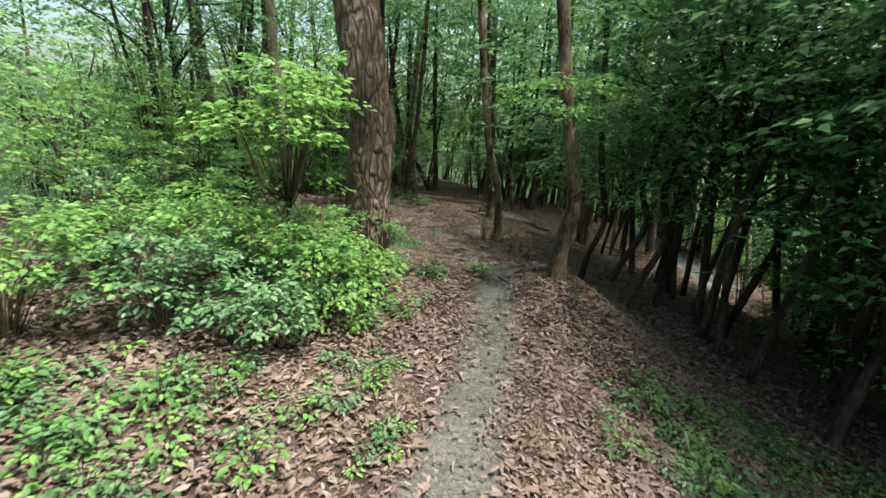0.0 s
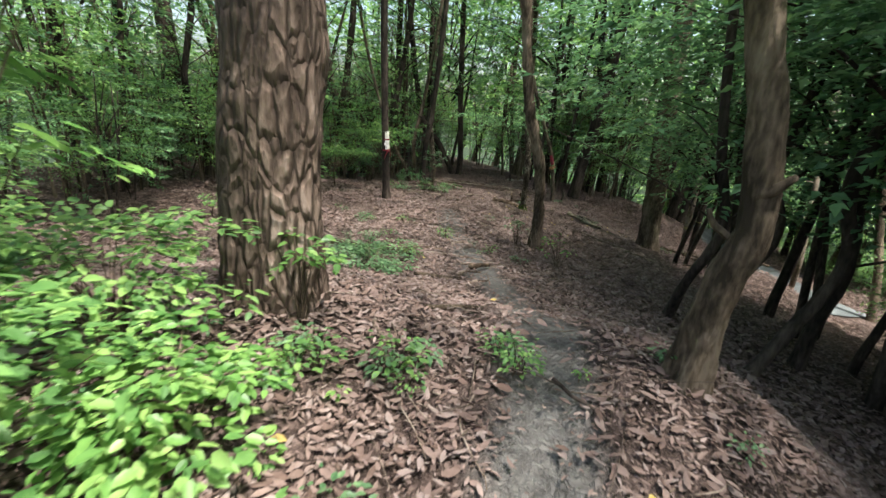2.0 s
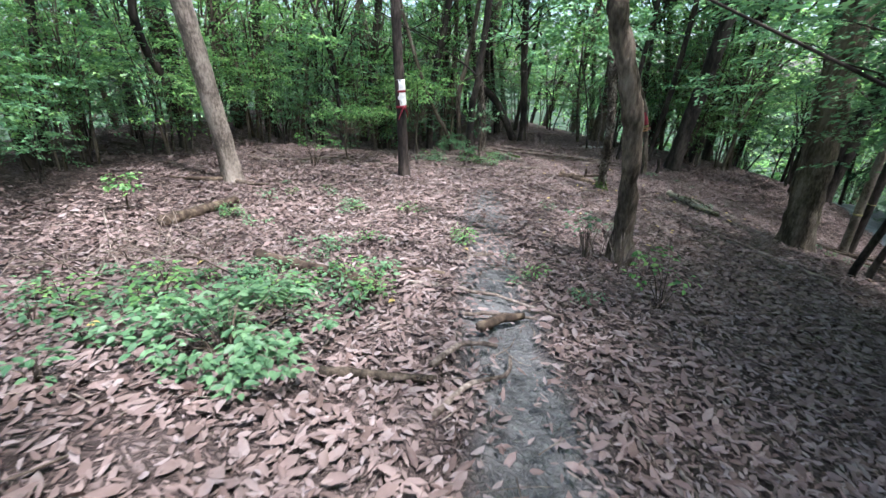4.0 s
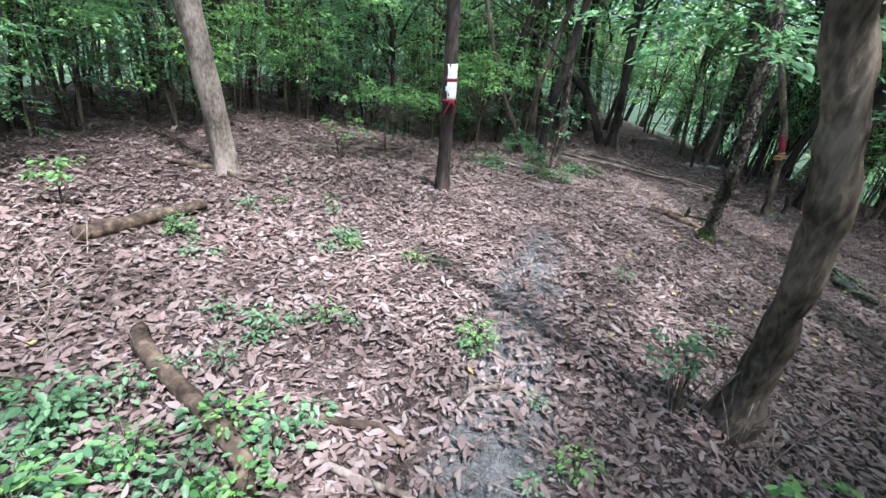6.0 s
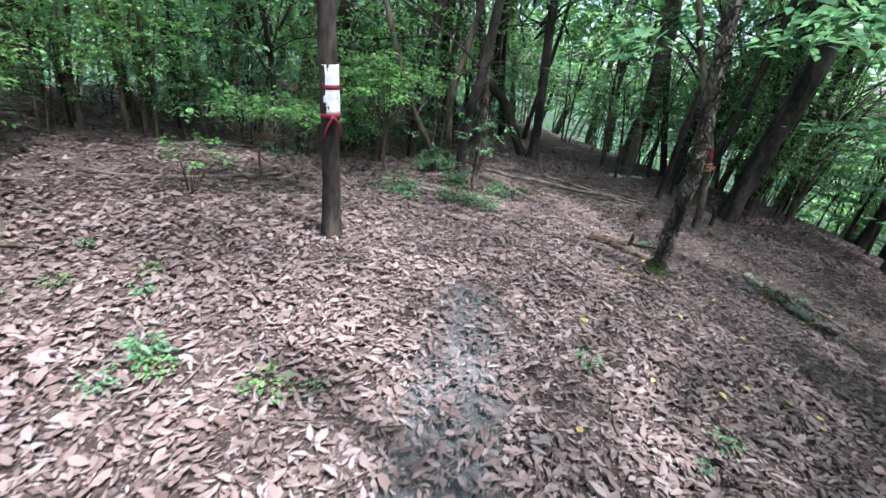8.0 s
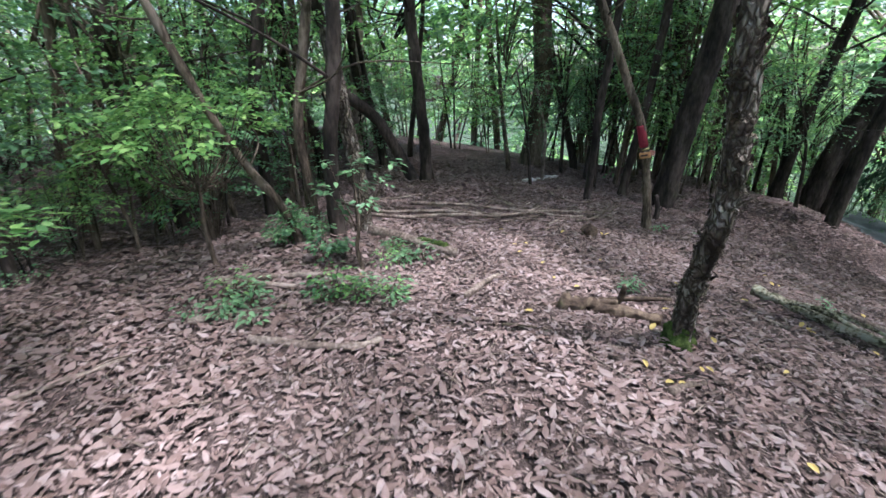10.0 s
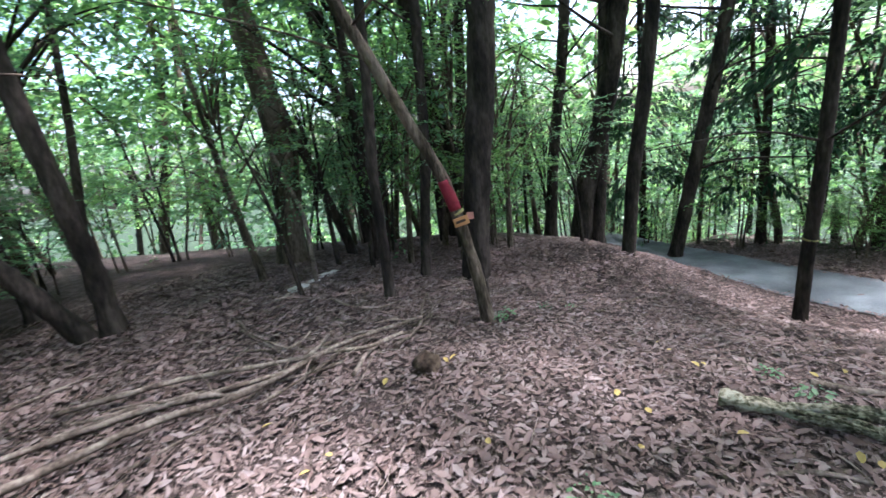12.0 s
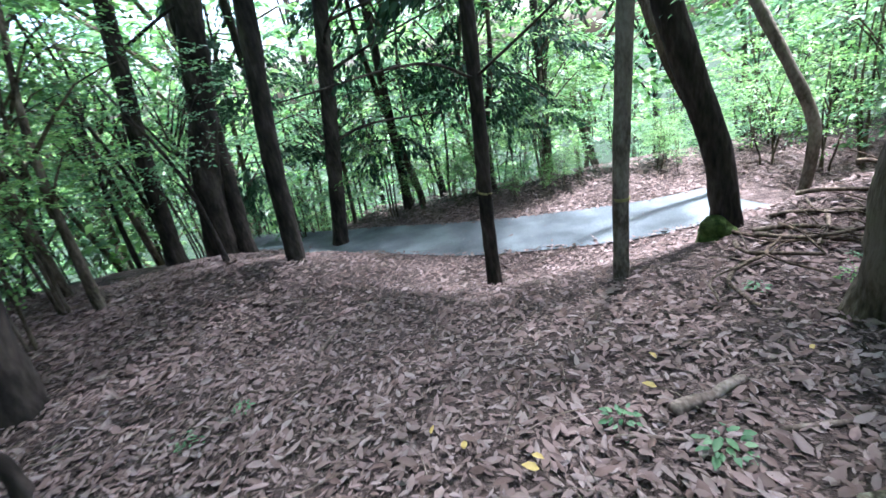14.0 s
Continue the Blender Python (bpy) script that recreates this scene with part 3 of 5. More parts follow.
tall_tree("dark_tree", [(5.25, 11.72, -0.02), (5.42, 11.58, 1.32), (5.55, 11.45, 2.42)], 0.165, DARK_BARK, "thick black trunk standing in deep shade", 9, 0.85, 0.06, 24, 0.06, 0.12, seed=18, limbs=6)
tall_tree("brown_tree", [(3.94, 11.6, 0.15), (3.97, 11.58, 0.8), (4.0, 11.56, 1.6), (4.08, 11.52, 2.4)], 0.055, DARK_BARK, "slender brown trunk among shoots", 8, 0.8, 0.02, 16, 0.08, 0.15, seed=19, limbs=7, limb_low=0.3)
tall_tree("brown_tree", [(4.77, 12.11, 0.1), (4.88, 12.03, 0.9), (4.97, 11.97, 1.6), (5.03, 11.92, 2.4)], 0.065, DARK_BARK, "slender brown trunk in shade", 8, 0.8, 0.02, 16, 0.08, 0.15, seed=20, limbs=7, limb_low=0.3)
tall_tree("conifer", [(9.23, 13.65, -0.5), (9.38, 13.46, 1.22), (9.57, 13.22, 2.91)], 0.12, DARK_BARK, "slim dark conifer trunk on the ridge edge", 10, 0.7, 0.04, 14, 0.12, 0.1, seed=21, limbs=14, limb_low=0.2, leaf=NEEDLES)
tall_tree("conifer", [(9.5, 13.1, -0.6), (9.66, 12.9, 0.6), (9.85, 12.7, 1.4), (10.0, 12.4, 2.8)], 0.2, DARK_BARK, "thick dark twin-stemmed trunk", 10, 0.75, 0.08, 18, 0.1, 0.15, seed=22, limbs=10, limb_low=0.3)
tall_tree("conifer", [(9.72, 12.85, -0.6), (9.95, 12.75, 0.9), (10.05, 12.6, 2.8)], 0.14, DARK_BARK, "dark second stem beside a thick trunk", 10, 0.7, 0.06, 14, 0.12, 0.12, seed=23, limbs=8, limb_low=0.3)
tall_tree("conifer", [(7.76, 11.1, -0.75), (7.86, 10.96, 0.81), (7.96, 10.75, 2.19)], 0.1, DARK_BARK, "slim dark reddish-brown conifer trunk", 10, 0.75, 0.04, 16, 0.08, 0.08, seed=24, limbs=12, limb_low=0.25, leaf=NEEDLES)
tall_tree("conifer", [(10.52, 11.65, -1.22), (10.68, 11.22, 0.8), (10.79, 10.87, 2.51)], 0.13, DARK_BARK, "slim dark conifer with bare spreading branches", 11, 0.7, 0.04, 14, 0.1, 0.1, seed=25, limbs=20, limb_low=0.15, leaf=NEEDLES)
band_tree_a = tall_tree("conifer", [(7.86, 9.01, -0.98), (7.87, 8.95, -0.2), (7.87, 8.88, 0.55), (7.87, 8.79, 1.75)], 0.072, DARK_BARK, "slim dark tree with a yellow tape band", 9, 0.75, 0.02, 16, 0.08, 0.1, seed=26, limbs=12, limb_low=0.2, leaf=NEEDLES)
band_tree_b = tall_tree("young_tree", [(6.92, 7.92, -0.72), (6.91, 7.88, 0.17), (6.88, 7.79, 1.43)], 0.062, GREY_BARK, "pale slim tree with a yellow tape band", 8, 0.8, 0.02, 16, 0.08, 0.08, seed=27, limbs=5, limb_low=0.5, leaf=LEAF_MID)
tall_tree("dark_tree", [(7.5, 6.78, -0.75), (7.54, 6.86, 0.0), (7.6, 7.0, 0.55), (7.69, 7.22, 1.38)], 0.12, DARK_BARK, "dark leaning trunk above the track", 9, 0.8, 0.05, 18, 0.08, 0.1, seed=28, limbs=5, limb_low=0.5, leaf=LEAF_MID)
tall_tree("crooked_tree", [(8.13, 5.86, -1.0), (8.07, 5.76, -0.3), (8.09, 5.79, 0.15), (8.25, 6.05, 0.85), (8.4, 6.3, 1.5)], 0.055, GREY_BARK, "thin crooked grey tree by the track", 7, 0.7, 0.02, 12, 0.08, 0.15, seed=29, limbs=6, limb_low=0.2, leaf=LEAF_MID)
tall_tree("dark_tree", [(5.5, 6.95, -0.35), (5.46, 6.98, 0.8), (5.4, 7.05, 2.4)], 0.21, BROWN_BARK, "thick brown trunk with a flared mossy foot", 8, 0.8, 0.1, 20, 0.06, 0.15, seed=30, limbs=4, limb_low=0.6)
tall_tree("crooked_tree", [(9.9, 5.6, -1.22), (10.0, 5.9, -0.27), (10.1, 6.3, 0.69)], 0.08, BROWN_BARK, "thin leaning brown tree beyond the track", 7, 0.7, 0.02, 12, 0.1, 0.1, seed=31, limbs=5, leaf=LEAF_MID)
tall_tree("slope_tree", [(-2.3, 12.5, 0.05), (-2.17, 12.55, 0.9), (-2.24, 12.52, 1.6), (-2.5, 12.5, 2.4)], 0.09, GREY_BARK, "grey leaning trunk below the ridge", 7, 0.75, 0.03, 12, 0.1, 0.15, seed=32, limbs=6, limb_low=0.3, crown=(1.8, 1.8, 1.2), sprays=60)
tall_tree("grey_tree", [(0.27, 15.72, 0.35), (0.44, 15.73, 2.28), (0.61, 15.75, 4.14)], 0.16, GREY_BARK, "upright grey trunk in the wood", 9, seed=33, crown=(1.8, 1.8, 1.2), sprays=60)
tall_tree("dark_tree", [(-5.1, 8.2, 0.4), (-5.2, 8.25, 2.0), (-5.4, 8.3, 3.6)], 0.2, DARK_BARK, "thick dark trunk among evergreen shrubs", 9, seed=34, crown=(1.8, 1.8, 1.2), sprays=60)
tall_tree("dark_tree", [(-3.9, 9.4, 0.35), (-4.0, 9.4, 2.0), (-4.05, 9.5, 3.6)], 0.11, DARK_BARK, "dark trunk among evergreen shrubs", 9, seed=35, crown=(1.8, 1.8, 1.2), sprays=60)

def boughs(parent, foot_at, top_at, low, count, reach, seed):
    """Drooping dark sprays of needles on bare limbs up a conifer's trunk."""
    r = np.random.default_rng(seed)
    o, a, b = np.array(parent.location), np.array(foot_at, float), np.array(top_at, float)
    wood, at, ways, nors = [], [], [], []
    for _ in range(count):
        h = r.uniform(low, 1.0)
        p = a + (b - a) * h
        turn, l = r.uniform(0, 2 * np.pi), reach * r.uniform(0.5, 1.0) * (1.15 - 0.5 * h)
        d = np.array((math.cos(turn), math.sin(turn), 0))
        q, e = p + d * l * 0.55 + (0, 0, 0.08 * l), p + d * l - np.array((0, 0, 0.25 * l))
        wood.append(tube([p - o, q - o, e - o], 0.014, 0.004, 5, 0.2))
        n = int(90 * l)
        u = r.uniform(0.3, 1.0, n)
        side = np.array((-d[1], d[0], 0))
        w = r.normal(0, 0.16, n) * l
        at.append(p + d * (u * l)[:, None] + side * w[:, None] + np.stack([0 * u, 0 * u, 0.1 * l - 0.36 * l * u * u - np.abs(w) * 0.6 + r.normal(0, 0.03, n)], 1) - o)
        ways.append(d * r.uniform(0.3, 1, n)[:, None] + side * np.sign(w)[:, None] * r.uniform(0, 0.8, n)[:, None] + np.array((0, 0, -0.7)))
        nors.append(np.array((0, 0, 1.0)) + r.normal(0, 0.4, (n, 3)))
    at, ways, nors = np.concatenate(at), np.concatenate(ways), np.concatenate(nors)
    ln = r.uniform(0.08, 0.17, len(at))
    tagged(part("bough", joined(wood), DARK_BARK, parent, "thin bare conifer limbs"), kind="stuff")
    tagged(part("needle_spray", small_leaves(at, ways, nors, ln, ln * 0.42), NEEDLES, parent, "drooping dark needle sprays"), kind="stuff")


boughs(band_tree_a, (7.86, 9.01, -0.98), (7.87, 8.6, 5.0), 0.4, 16, 1.3, 601)
for k, (x, y, h) in enumerate(((12.3, 8.9, 8.0), (12.0, 10.6, 7.5), (13.4, 7.6, 8.5), (11.9, 13.0, 8.0))):
    z = gz(x, y)
    far_conifer = tall_tree("conifer", [(x, y, z), (x + 0.05, y - 0.05, z + 1.5), (x + 0.1, y - 0.1, z + 3.5)], 0.09, DARK_BARK, "slim conifer with drooping dark sprays beyond the track", h, 0.6, 0.03, 12, 0.15, 0.1, seed=610 + k, limbs=4, leaf=NEEDLES, crown=(1.2, 1.2, 1.6), sprays=60)
    boughs(far_conifer, (x, y, z), (x + 0.1, y - 0.1, z + h), 0.18, 42, 1.7, 620 + k)

# painted band, ribbon and board
def band(parent, name, base, top, r, mat, label):
    o = np.array(parent.location)
    part(name, tube([np.array(base) - o, np.array(top) - o], r, r, 20, 0.03, 0.03, 20), mat, parent, label)


band(painted, "paint_band", (-0.408, 6.362, 1.56), (-0.43, 6.346, 1.9), 0.071, WHITE_PAINT, "worn white paint band")
band(painted, "red_band", (-0.418, 6.354, 1.735), (-0.42, 6.353, 1.765), 0.074, RED_TAPE, "thin red paint ring")
band(painted, "ribbon", (-0.406, 6.363, 1.535), (-0.408, 6.362, 1.565), 0.076, RED_TAPE, "red ribbon tied round")
o = np.array(painted.location)
part("ribbon_tail", joined([tube([np.array(p) - o for p in s], 0.011, 0.006, 4, 0.03) for s in ([(-0.36, 6.29, 1.55), (-0.4, 6.27, 1.46), (-0.43, 6.28, 1.38)], [(-0.36, 6.29, 1.55), (-0.32, 6.3, 1.5), (-0.31, 6.3, 1.41)])]), RED_TAPE, painted, "hanging red ribbon ends")
band(sign_tree, "red_tape", (4.122, 10.527, 1.14), (4.068, 10.567, 1.4), 0.0535, RED_TAPE, "red tape wound round the trunk")
band(sign_tree, "yellow_tape", (4.137, 10.517, 1.105), (4.132, 10.52, 1.12), 0.056, YELLOW_TAPE, "yellow tape loop")


def box_part(name, parent, m, size, mat, label=""):
    bm = bmesh.new()
    bmesh.ops.create_cube(bm, size=1, matrix=m @ Matrix.Diagonal((*size, 1)))
    bmesh.ops.bevel(bm, geom=bm.edges[:], offset=min(size) * 0.2, segments=1, affect="EDGES")
    me = bpy.data.meshes.new(name)
    bm.to_mesh(me)
    bm.free()
    me.materials.append(mat)
    ob = new(name, me)
    ob.parent = parent
    return tagged(ob, label)


face = look((4.085, 10.43, 1.05), (2.4, 8.4, 1.5), -12)
face.translation -= sign_tree.location
box_part("board", sign_tree, face, (0.13, 0.075, 0.02), ORANGE_WOOD, "small orange wooden board")
box_part("board_end", sign_tree, face @ Matrix.Translation((-0.085, 0.018, 0.006)) @ pose(0, 0, 0, 0, 0, 14), (0.06, 0.06, 0.016), PINK_BOARD, "faded pink board end")
box_part("board_mark", sign_tree, face @ Matrix.Translation((0.005, 0.0, -0.012)), (0.085, 0.022, 0.006), DARK_MARK, "dark unreadable mark")
band(band_tree_a, "tape_band", (7.87, 8.93, 0.03), (7.87, 8.925, 0.05), 0.072, YELLOW_TAPE, "yellow tape band")
band(band_tree_b, "tape_band", (6.91, 7.88, 0.06), (6.91, 7.879, 0.085), 0.064, YELLOW_TAPE, "yellow tape band")

# ---- evergreen undergrowth and the wood around ----
def shrub(seed, leaf, height, stems, sprays, per, length, label, name="shrub", low=0.3, wide=0.55):
    rnd = random.Random(seed)
    ob = thing(name, (0, 0, -60), label, "shrub" if height < 5 else "tree", "trees of the wood" if height > 5 else "undergrowth shrubs")
    radii = (height * wide * 0.5, height * wide * 0.5, height * (1 - low) * 0.5)
    (v, f), mid = crown_leaves(seed, (0, 0, height * (low + (1 - low) * 0.5)), radii, sprays, per, length, 0.25, spread=0.09 * height + 0.12)
    part("crown", (v, f), leaf, ob)
    pieces = []
    for k in range(stems):
        a = rnd.uniform(0, 6.28)
        b, t = np.array([math.cos(a), math.sin(a), 0]) * 0.05 * height * (stems > 1), rnd.uniform(0.06, 0.2) * height
        top = np.array([math.cos(a) * t, math.sin(a) * t, height * rnd.uniform(0.75, 0.95)])
        m = (b + top) / 2 + np.array([rnd.uniform(-0.1, 0.1), rnd.uniform(-0.1, 0.1), 0]) * height * 0.6
        r = 0.011 * height / stems**0.4 + 0.008
        pieces.append(tube([b - np.array((0, 0, 0.3)), b + np.array((0, 0, 0.2)), m, top], r, r * 0.3, 6, 0.45, 0.2))
    for q in mid[:: max(1, sprays // 14)]:
        root = np.array([q[0] * 0.12, q[1] * 0.12, q[2] * 0.72])
        pieces.append(tube([root, (root + q) / 2 + np.array((0, 0, 0.04 * height)), q], 0.004 * height + 0.003, 0.003, 4, 3.0))
    tagged(part("branchwork", joined(pieces), DARK_BARK if leaf in (LEAF_DARK, NEEDLES) else BROWN_BARK, ob), kind="stuff")
    return ob


MODELS = {
    "dark": [shrub(100 + k, LEAF_DARK, 3.2, 3, 78, 28, 0.085, "dense evergreen shrub with small dark glossy leaves", low=0.18, wide=0.85) for k in range(3)],
    "mid": [shrub(110 + k, LEAF_MID, 3.0, 3, 60, 30, 0.08, "green leafy shrub with thin bare stems", low=0.3, wide=0.85) for k in range(3)],
    "bright": [shrub(115 + k, LEAF_BRIGHT, 3.0, 3, 60, 30, 0.08, "bright green leafy shrub in the open", low=0.2, wide=0.8) for k in range(2)],
    "tall": [shrub(120 + k, LEAF_MID, 9.0, 1, 96, 19, 0.23, "tall green-leaved woodland tree", "woodland_tree", low=0.25, wide=0.6) for k in range(2)],
    "tall_dark": [shrub(130 + k, LEAF_DARK, 9.0, 1, 96, 19, 0.23, "tall dark evergreen woodland tree", "woodland_tree", low=0.22, wide=0.55) for k in range(2)],
    "canopy": [shrub(150 + k, LEAF_DARK, 7.0, 2, 200, 40, 0.1, "spreading dark evergreen tree added for shade, bare lower trunk", "woodland_tree", low=0.32, wide=0.85) for k in range(2)],
    "slender": [shrub(160 + k, (LEAF_MID, LEAF_DARK, LEAF_BRIGHT)[k], 5.5, 1, 46, 28, 0.085, "slender young tree with a thin dark stem", "slender_tree", low=0.3, wide=0.55) for k in range(3)],
    "tall_bright": [shrub(140 + k, LEAF_BRIGHT, 9.0, 1, 96, 19, 0.23, "tall tree with leaf colour brightened as if sunlit", "woodland_tree", low=0.12, wide=0.65) for k in range(2)],
}
MODELS["low"] = [shrub(170 + k, LEAF_DARK, 1.3, 4, 34, 32, 0.052, "low leafy evergreen growth under the trees", "low_shrub", low=0.02, wide=1.3) for k in range(3)]
MODELS["low_far"] = [shrub(175 + k, (LEAF_DARK, LEAF_MID)[k], 3.0, 3, 30, 22, 0.19, "rounded leafy bush deep in the wood", "bush", low=0.02, wide=1.2) for k in range(2)]
USED = set()


def put(kind, x, y, size, seed):
    rnd = random.Random(seed * 7919 + 13)
    model = rnd.choice(MODELS[kind])
    m = Matrix.LocRotScale((x, y, gz(x, y)), Euler((rnd.uniform(-0.06, 0.06), rnd.uniform(-0.06, 0.06), rnd.uniform(0, 6.28))), Vector((1, 1, rnd.uniform(0.85, 1.15))) * size)
    if model in USED:
        return copy_thing(model, m)
    USED.add(model)
    model.matrix_basis = m
    return model


def clear_of_walk(x, y):
    """True outside the open floor along the walk and the track."""
    left = np.interp(y, (-8, -3, 0, 3, 6, 8, 9.6, 11, 12, 14, 20, 28), (-3.6, -3.4, -3.0, -3.6, -3.9, -3.0, -1.4, -0.9, -0.2, 0.4, 1.6, 2.2))
    right = np.interp(y, (-8, -3, 0, 2, 4, 6, 8, 10, 12, 14, 20, 28), (6.0, 6.0, 6.4, 6.4, 9.4, 11.0, 11.2, 11.6, 10.0, 8.0, 5.6, 5.2))
    return x < left or x > right


def under_trees(x, y):
    """True on the bare, shaded floor beneath the evergreens that slopes to the track."""
    along, off = 0.651 * (x - 1.0) + 0.759 * (y + 3.8), 0.759 * (x - 1.0) - 0.651 * (y + 3.8)
    return 1.5 < along < 13.5 and -1.7 < off < 1.5


rnd = random.Random(21)
placed = []


def free_spot(x, y, gap):
    return all((x - a) ** 2 + (y - b) ** 2 > gap * gap for a, b in placed)


for k in range(9000):
    x, y = rnd.uniform(-8.5, 14.5), rnd.uniform(-4, 19)
    if not clear_of_walk(x, y) or (8.3 < x < 10.9 and 4 < y < 13) or (x > 9.5 and abs(y - 5.5) < 1.0) or under_trees(x, y) or math.hypot(x - 0.2, y + 5.5) < 3.0 or (y < -2.2 and -7 < x < 2.5):
        continue
    beyond = x > 10.8 and y < 15
    if not free_spot(x, y, 1.1 if beyond or (x > 3 and y < 6) else 1.7):
        continue
    placed.append((x, y))
    if beyond:
        put(rnd.choice(["mid", "bright", "bright", "dark"]), x, y, rnd.uniform(0.35, 0.75) if x < 12.5 else rnd.uniform(0.6, 1.2), k)
    elif x > 3 and y < 3.5:
        put("dark", x, y, rnd.uniform(0.8, 1.3), k)
    else:
        put(rnd.choice(["dark", "dark", "mid", "mid", "bright"]) if x < 0 else rnd.choice(["dark", "mid"]), x, y, rnd.uniform(0.75, 1.3), k)
    if len(placed) > 155:
        break
rnd = random.Random(5)
for k in range(72):
    a = k * 2 * math.pi / 72 + rnd.uniform(-0.03, 0.03)
    d = (16, 20, 26, 34)[k % 4] + rnd.uniform(-2, 2)
    x, y = 2.5 + d * math.cos(a), 5 + d * math.sin(a)
    if (1.0 < x < 5.6 and 12 < y < 21) or (y < -6 and -16 < x < 1 and d < 30):
        continue
    if x < 2.5 and y > 2 and k % 3:
        continue
    if y < -8 and k % 2:
        continue
    # sunlight put into the leaf colour: brighter-leaved copies favoured on the lit side
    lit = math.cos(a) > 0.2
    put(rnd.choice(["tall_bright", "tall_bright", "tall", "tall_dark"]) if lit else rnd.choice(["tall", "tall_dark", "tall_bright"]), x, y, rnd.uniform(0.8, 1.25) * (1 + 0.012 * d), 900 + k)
# tall evergreens added at the right edge to put the slope in shade
for k, (x, y, s) in enumerate(((7.5, 1.2, 0.8), (8.4, -1.6, 0.9), (7.6, -4.0, 0.9))):
    put("tall_dark", x, y, s, 1200 + k)
for k, (x, y, s) in enumerate(((0.2, 18.2, 0.9), (1.6, 19.4, 1.1), (2.8, 20.4, 1.0), (4.0, 19.6, 1.1), (5.4, 18.6, 1.0), (6.4, 17.0, 1.0), (7.2, 15.6, 1.0))):
    put(("bright", "mid")[k % 2], x, y, s, 1300 + k)
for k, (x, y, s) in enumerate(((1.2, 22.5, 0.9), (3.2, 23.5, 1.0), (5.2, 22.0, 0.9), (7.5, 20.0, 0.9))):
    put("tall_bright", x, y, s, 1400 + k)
for k, (x, y, s) in enumerate(((6.4, -3.6, 1.3), (7.0, -1.6, 1.3), (7.4, 0.2, 1.3), (7.8, 1.8, 1.3), (6.6, 3.2, 1.2), (8.4, -2.6, 1.5), (8.8, -0.4, 1.5))):
    if not under_trees(x, y):
        put("dark", x, y, s, 1500 + k)
# evergreens added to shade the right slope, several of them out of view
for k, (x, y, s) in enumerate(((5.9, -4.8, 1.0), (5.4, -2.6, 1.0), (4.7, -0.2, 0.95), (5.2, 1.2, 1.0), (5.6, 2.9, 0.9), (6.4, -1.5, 1.05), (6.6, 0.9, 1.0), (6.2, -3.8, 1.05), (5.0, -6.6, 0.9))):
    put("canopy", x, y, s, 1600 + k)
rnd = random.Random(17)
for k in range(26):
    a = k * 2 * math.pi / 26 + rnd.uniform(-0.05, 0.05)
    d = 44 + rnd.uniform(-4, 8)
    put(rnd.choice(["tall_bright", "tall", "tall_bright"]), 2.5 + d * math.cos(a), 5 + d * math.sin(a), rnd.uniform(1.3, 1.9), 3000 + k)
rnd = random.Random(37)
for k in range(64):
    a, d = rnd.uniform(0, 2 * math.pi), rnd.uniform(15, 32)
    x, y = 2.5 + d * math.cos(a), 5 + d * math.sin(a)
    if y < -5 and -12 < x < 6:
        continue
    put("low_far", x, y, rnd.uniform(0.75, 1.15), 5000 + k)
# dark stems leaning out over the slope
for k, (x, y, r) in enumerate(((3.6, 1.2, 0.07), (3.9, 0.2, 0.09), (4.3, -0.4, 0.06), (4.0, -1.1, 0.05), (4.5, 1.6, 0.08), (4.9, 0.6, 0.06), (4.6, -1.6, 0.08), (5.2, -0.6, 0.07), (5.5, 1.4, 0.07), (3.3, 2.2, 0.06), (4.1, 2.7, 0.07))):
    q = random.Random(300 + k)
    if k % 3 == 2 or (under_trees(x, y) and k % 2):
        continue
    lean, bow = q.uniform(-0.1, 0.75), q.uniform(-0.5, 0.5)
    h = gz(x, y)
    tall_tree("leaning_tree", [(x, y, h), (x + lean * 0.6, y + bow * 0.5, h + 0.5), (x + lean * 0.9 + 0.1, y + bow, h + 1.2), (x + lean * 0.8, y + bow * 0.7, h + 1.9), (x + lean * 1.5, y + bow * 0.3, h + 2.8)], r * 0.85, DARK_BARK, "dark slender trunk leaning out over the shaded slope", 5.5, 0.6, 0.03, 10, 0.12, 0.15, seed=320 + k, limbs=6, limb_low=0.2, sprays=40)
rnd = random.Random(61)
for k in range(400):
    x, y = rnd.uniform(-7, 13), rnd.uniform(6.5, 19)
    if not clear_of_walk(x, y) or (8.3 < x < 11 and y < 13) or not free_spot(x, y, 0.7):
        continue
    placed.append((x, y))
    put("slender", x, y, rnd.uniform(0.7, 1.3), 1700 + k)
    if len(placed) > 270:
        break
for k, (x, y, s) in enumerate(((6.2, 13.4, 0.9), (6.9, 12.6, 0.8), (7.5, 13.6, 1.0), (5.9, 14.6, 1.0), (8.3, 12.2, 0.8))):
    put("slender", x, y, s, 1900 + k)
# more evergreens added for shade over the right of the trail
for k, (x, y, s) in enumerate(((5.4, 4.8, 0.85), (5.6, 6.0, 0.7), (5.2, 2.0, 0.85))):
    put("canopy", x, y, s, 2000 + k)
